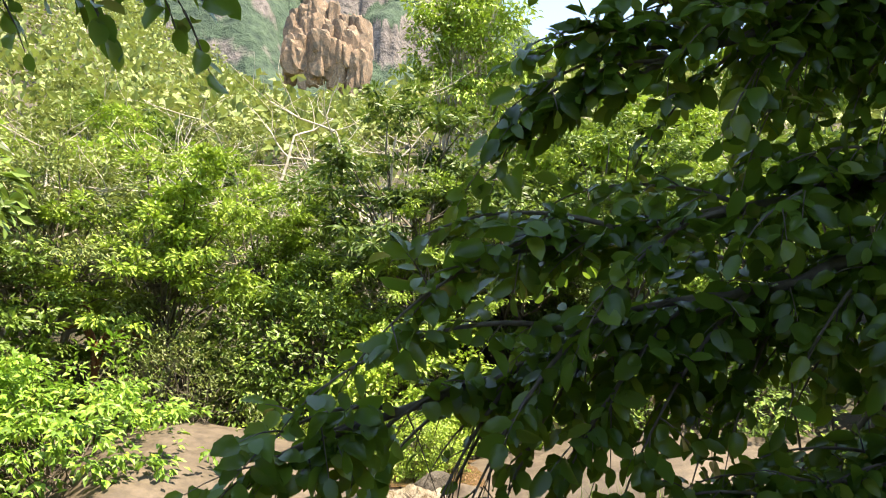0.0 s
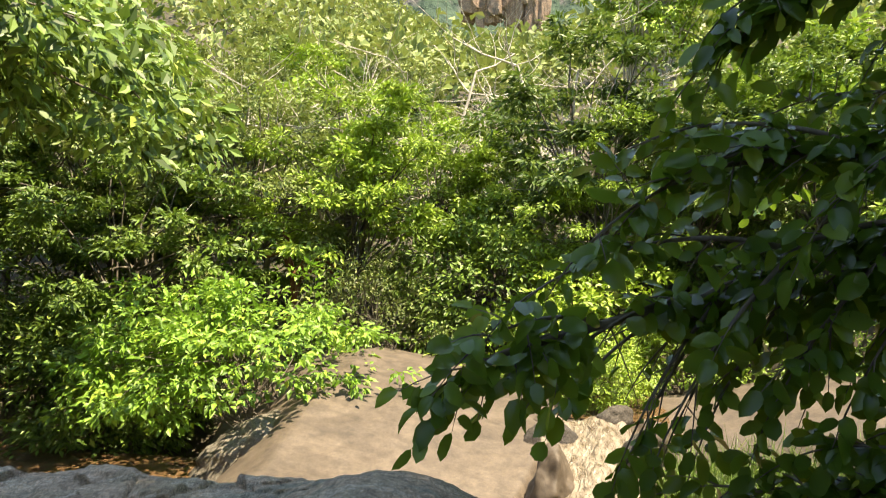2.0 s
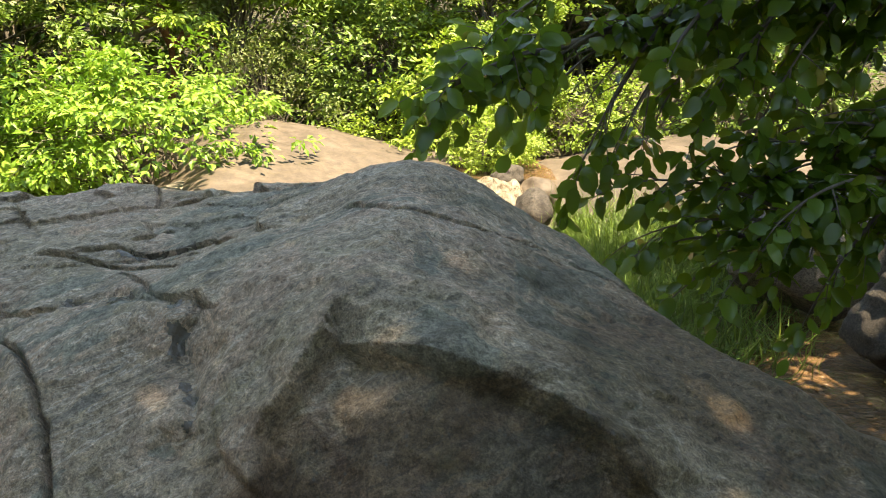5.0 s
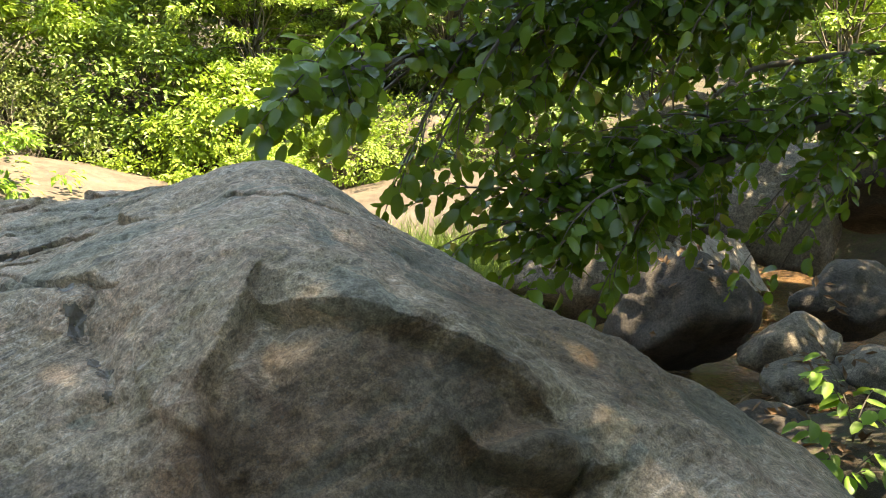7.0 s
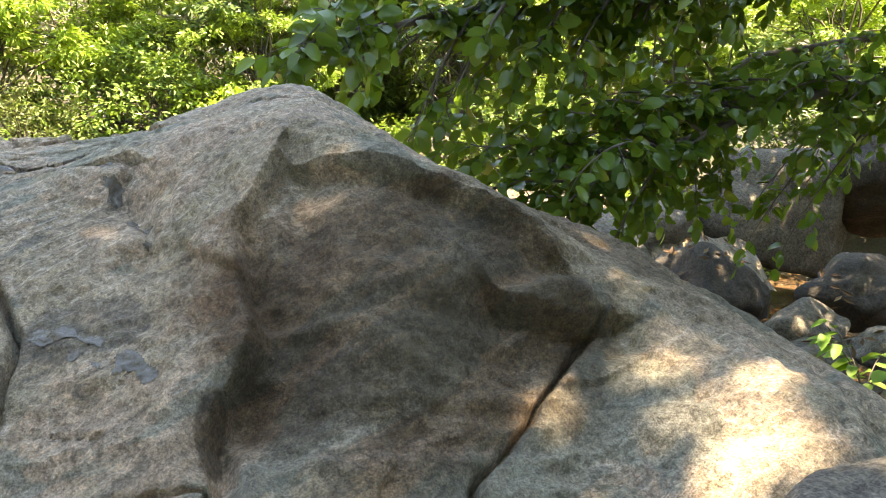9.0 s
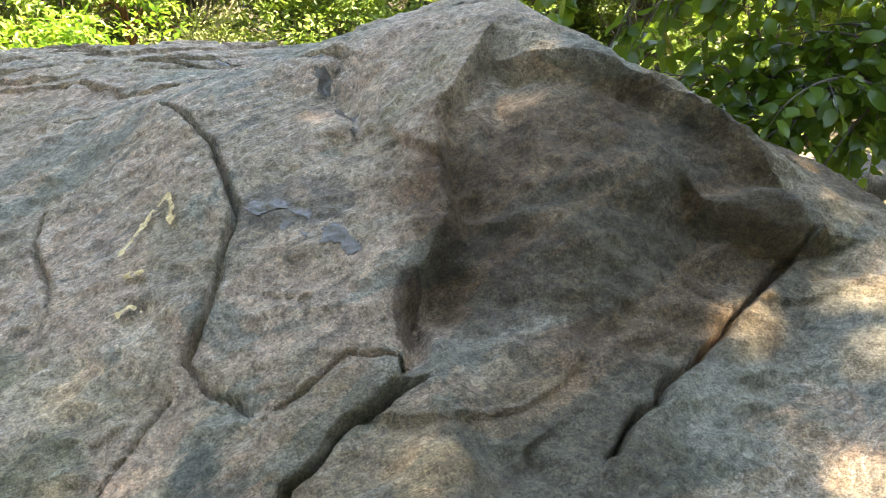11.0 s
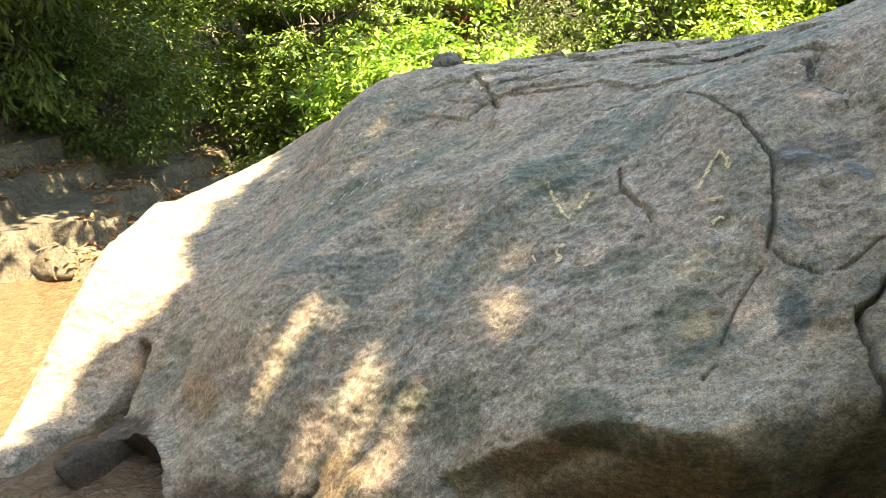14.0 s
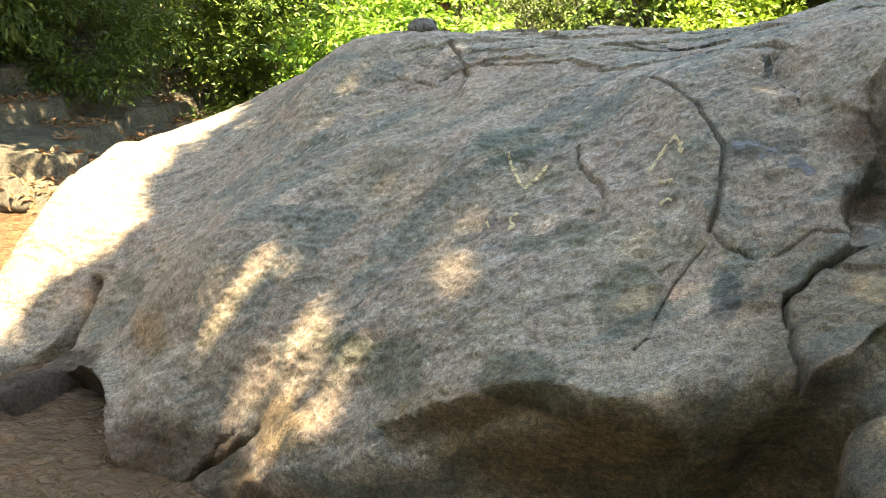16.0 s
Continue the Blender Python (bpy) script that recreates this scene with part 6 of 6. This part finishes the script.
M_WET = wet_material()


def wet_patch(u0, u1, v0, v1, run, reach, seed):
    """A film of water that lies in a hollow, with a ragged edge."""
    u, v = np.meshgrid(np.arange(u0, u1, 0.004), np.arange(v0, v1, 0.004), indexing="ij")
    r, _ = along(u, v, run)
    wet = r < reach * (0.7 + 1.6 * fbm(u * 30, v * 30, 0, 4, seed))
    verts = on_boulder(u, v, 0.0025).reshape(-1, 3)
    f = grid_faces(*u.shape)
    f = f[wet.ravel()[f].all(1)]
    used, inv = np.unique(f, return_inverse=True)
    put("wet_patch", mesh_from("wet_patch", verts[used], inv.reshape(f.shape)), M_WET, boulder, "thin glossy film of water")["kind"] = "stuff"


wet_patch(0.3, 0.62, 0.25, 0.68, [(0.40, 0.60), (0.43, 0.53), (0.42, 0.48), (0.48, 0.39), (0.52, 0.31)], 0.013, 3)
wet_patch(0.0, 0.34, 0.62, 0.8, [(0.06, 0.72), (0.14, 0.71), (0.24, 0.69)], 0.014, 5)
wet_patch(0.28, 0.66, -0.12, 0.2, [(0.32, 0.11), (0.39, 0.09), (0.47, 0.03), (0.52, -0.02)], 0.022, 8)
wet_patch(-0.2, 0.5, 0.9, 1.1, [(0.0, 0.985), (0.15, 0.975), (0.3, 0.98)], 0.012, 9)

# ---- dry leaves on the ledges ----
M_LITTER = leaf_material("dry_leaf", (0.09, 0.045, 0.02), (0.3, 0.16, 0.08), (0.42, 0.27, 0.15), 0.1, 0.7, (0.3, 0.15, 0.05))


def litter(name, label, n, x0, x1, y0, y1, seed, patchy=0.0):
    rng = np.random.default_rng(seed)
    bpy.context.view_layer.update()
    dg = bpy.context.evaluated_depsgraph_get()
    pos, nrm = [], []
    for _ in range(n):
        x, y = rng.uniform(x0, x1), rng.uniform(y0, y1)
        if vnoise(np.array(x * 1.6), np.array(y * 1.6), 0, seed) < patchy:
            continue
        hit, p, nn, _, ob, _ = scene.ray_cast(dg, Vector((x, y, 1.25)), Vector((0, 0, -1)))
        if hit and ob.name.split(".")[0] in ("rock_ledge", "ground", "rock_slab", "stone") and nn.z > 0.6 and p.z > WATER_Z + 0.03:
            pos.append(np.array(p) + np.array(nn) * 0.012)
            nrm.append(np.array(nn) + rng.normal(size=3) * 0.35)
    pos, nrm = np.array(pos), np.array(nrm)
    k = len(pos)
    v, f = leaf_cloud(pos, np.cross(nrm, rng.normal(size=(k, 3))), nrm, rng.uniform(0.06, 0.13, k), rng.uniform(0.03, 0.05, k), 0.25, -0.1)
    ob = put(name, mesh_from(name, v, f, False), M_LITTER)
    tagged(ob, label, "leaf litter", "", "stuff")


litter("leaf_litter", "dry brown fallen leaves lying in drifts on the rock ledges", 14000, -11, -4.6, 3.2, 11.0, 5, 0.0)
litter("leaf_litter", "dry brown fallen leaves scattered on the shaded shingle", 1200, 1.2, 5.0, 2.0, 5.0, 6, -0.1)

# ---- twisted red-barked trunk under the trees ----
def red_tree():
    rng = np.random.default_rng(12)
    root = new("red_barked_tree")
    tagged(root, "small twisted tree with peeling red-brown bark among the shrubs", "tree")
    z = float(ground_z(np.array(-5.3), np.array(12.4)))
    base = np.array([-5.3, 12.4, z - 0.1])
    trunk = base + np.array([[0, 0, 0], [0.05, 0, 0.5], [-0.03, 0, 1.0], [0.08, 0, 1.5], [0.05, 0, 1.9]])
    put("trunk", mesh_from("trunk", *tube(trunk, [0.09, 0.075, 0.07, 0.06, 0.05], 8)), M_BARK_RED, root)
    for d in ((0.9, 0, 0.35), (0.5, -0.1, 0.7), (-0.7, 0, 0.5), (-0.2, 0, 1.0), (1.1, 0.1, 0.0)):
        p = trunk[rng.integers(3, 5)]
        t = np.linspace(0, 1, 8)[:, None]
        line = p + np.array(d) * t + np.array([0, 0, 0.18]) * np.sin(t * 5) + rng.normal(size=(8, 3)) * 0.02
        put("branch", mesh_from("branch", *tube(line, np.linspace(0.045, 0.01, 8), 6)), M_BARK_RED, root)


red_tree()

# ---- grasses by the water ----
gv, gf = grass_mesh(4, 240, 0.2, 0.5)
grass_me = mesh_from("grass_tuft", gv, gf, False)
for x, y, sc in ((1.35, 2.6, 0.7), (1.6, 2.9, 0.6), (0.55, 5.4, 1.1), (0.9, 5.8, 1.2), (0.75, 6.4, 1.1), (1.2, 6.2, 1.2), (1.0, 4.9, 1.0), (0.6, 4.8, 0.8), (1.6, 5.5, 0.9), (1.0, 7.2, 1.0), (0.7, 6.9, 0.9), (1.4, 7.0, 1.2), (1.8, 6.6, 1.1), (0.8, 7.8, 1.2), (1.3, 7.8, 1.2), (1.8, 7.6, 1.3), (2.2, 7.3, 1.2), (1.0, 8.4, 1.2), (1.6, 8.5, 1.3), (2.2, 8.3, 1.2), (2.8, 8.2, 1.2), (0.5, 7.4, 1.0), (0.6, 8.7, 1.3), (0.95, 8.9, 1.4), (1.35, 8.9, 1.4), (1.8, 8.95, 1.5), (2.3, 8.9, 1.4), (2.8, 8.9, 1.5), (3.3, 8.8, 1.4)):
    z = float(ground_z(np.array(x), np.array(y)))
    g = put("grass_tuft", grass_me, M_LEAF_TREE)
    g.matrix_world = pose(x, y, max(z, WATER_Z - 0.05), 0, 0, x * 300) @ Matrix.Scale(sc, 4)
    tagged(g, "tuft of thin pale green grass at the water's edge", "grass", "grass tufts", "stuff")

# ---- a broad-leaved seedling between the stones ----
def seedling(x, y, z, scale, seed):
    rng = np.random.default_rng(seed)
    root = new("seedling")
    tagged(root, "young plant with bright green broad leaves between the stones", "plant", "seedlings")
    pos, ways, nrms, sizes, wood = [], [], [], [], []
    for k in range(5):
        a = rng.uniform(0, 6.28)
        tip = np.array([math.cos(a) * 0.22, math.sin(a) * 0.22, rng.uniform(0.15, 0.4)])
        line = bezier(np.zeros(3), np.array([0, 0, 0.15]), tip * 0.8 + [0, 0, 0.06], tip, 8)
        wood.append(tube(line, np.linspace(0.004, 0.002, 8), 5))
        for t in range(2, 8):
            s = 1 if t % 2 else -1
            d = np.array([-math.sin(a) * s, math.cos(a) * s, -0.2]) + np.array([math.cos(a), math.sin(a), 0]) * 0.6
            pos.append(line[t])
            ways.append(d)
            nrms.append(np.array([0, -0.3, 1]) + rng.normal(size=3) * 0.2)
            sizes.append(rng.uniform(0.08, 0.13))
    put("stem", mesh_from("stem", *joined(wood)), M_BARK, root)
    pos, sizes = np.array(pos), np.array(sizes)
    fr = leaf_frames(pos, np.array(ways), np.array(nrms), sizes, sizes * 0.5)
    meshes = [mesh_from("leaf", v, f) for v, f in TEMPLATES]
    for k in range(len(pos)):
        ob = put("leaf", meshes[k % 4], M_LEAF_SHRUB, root)
        m = Matrix(fr[k].tolist()).to_4x4()
        m.translation = pos[k]
        ob.matrix_basis = m
    root.matrix_world = pose(x, y, z) @ Matrix.Scale(scale, 4)


for x, y, sc, sd in ((1.95, 2.3, 1.0, 1), (1.75, 2.0, 0.9, 2), (2.35, 2.7, 1.1, 3), (1.6, 1.55, 0.9, 4)):
    seedling(x, y, float(ground_z(np.array(x), np.array(y))), sc, sd)
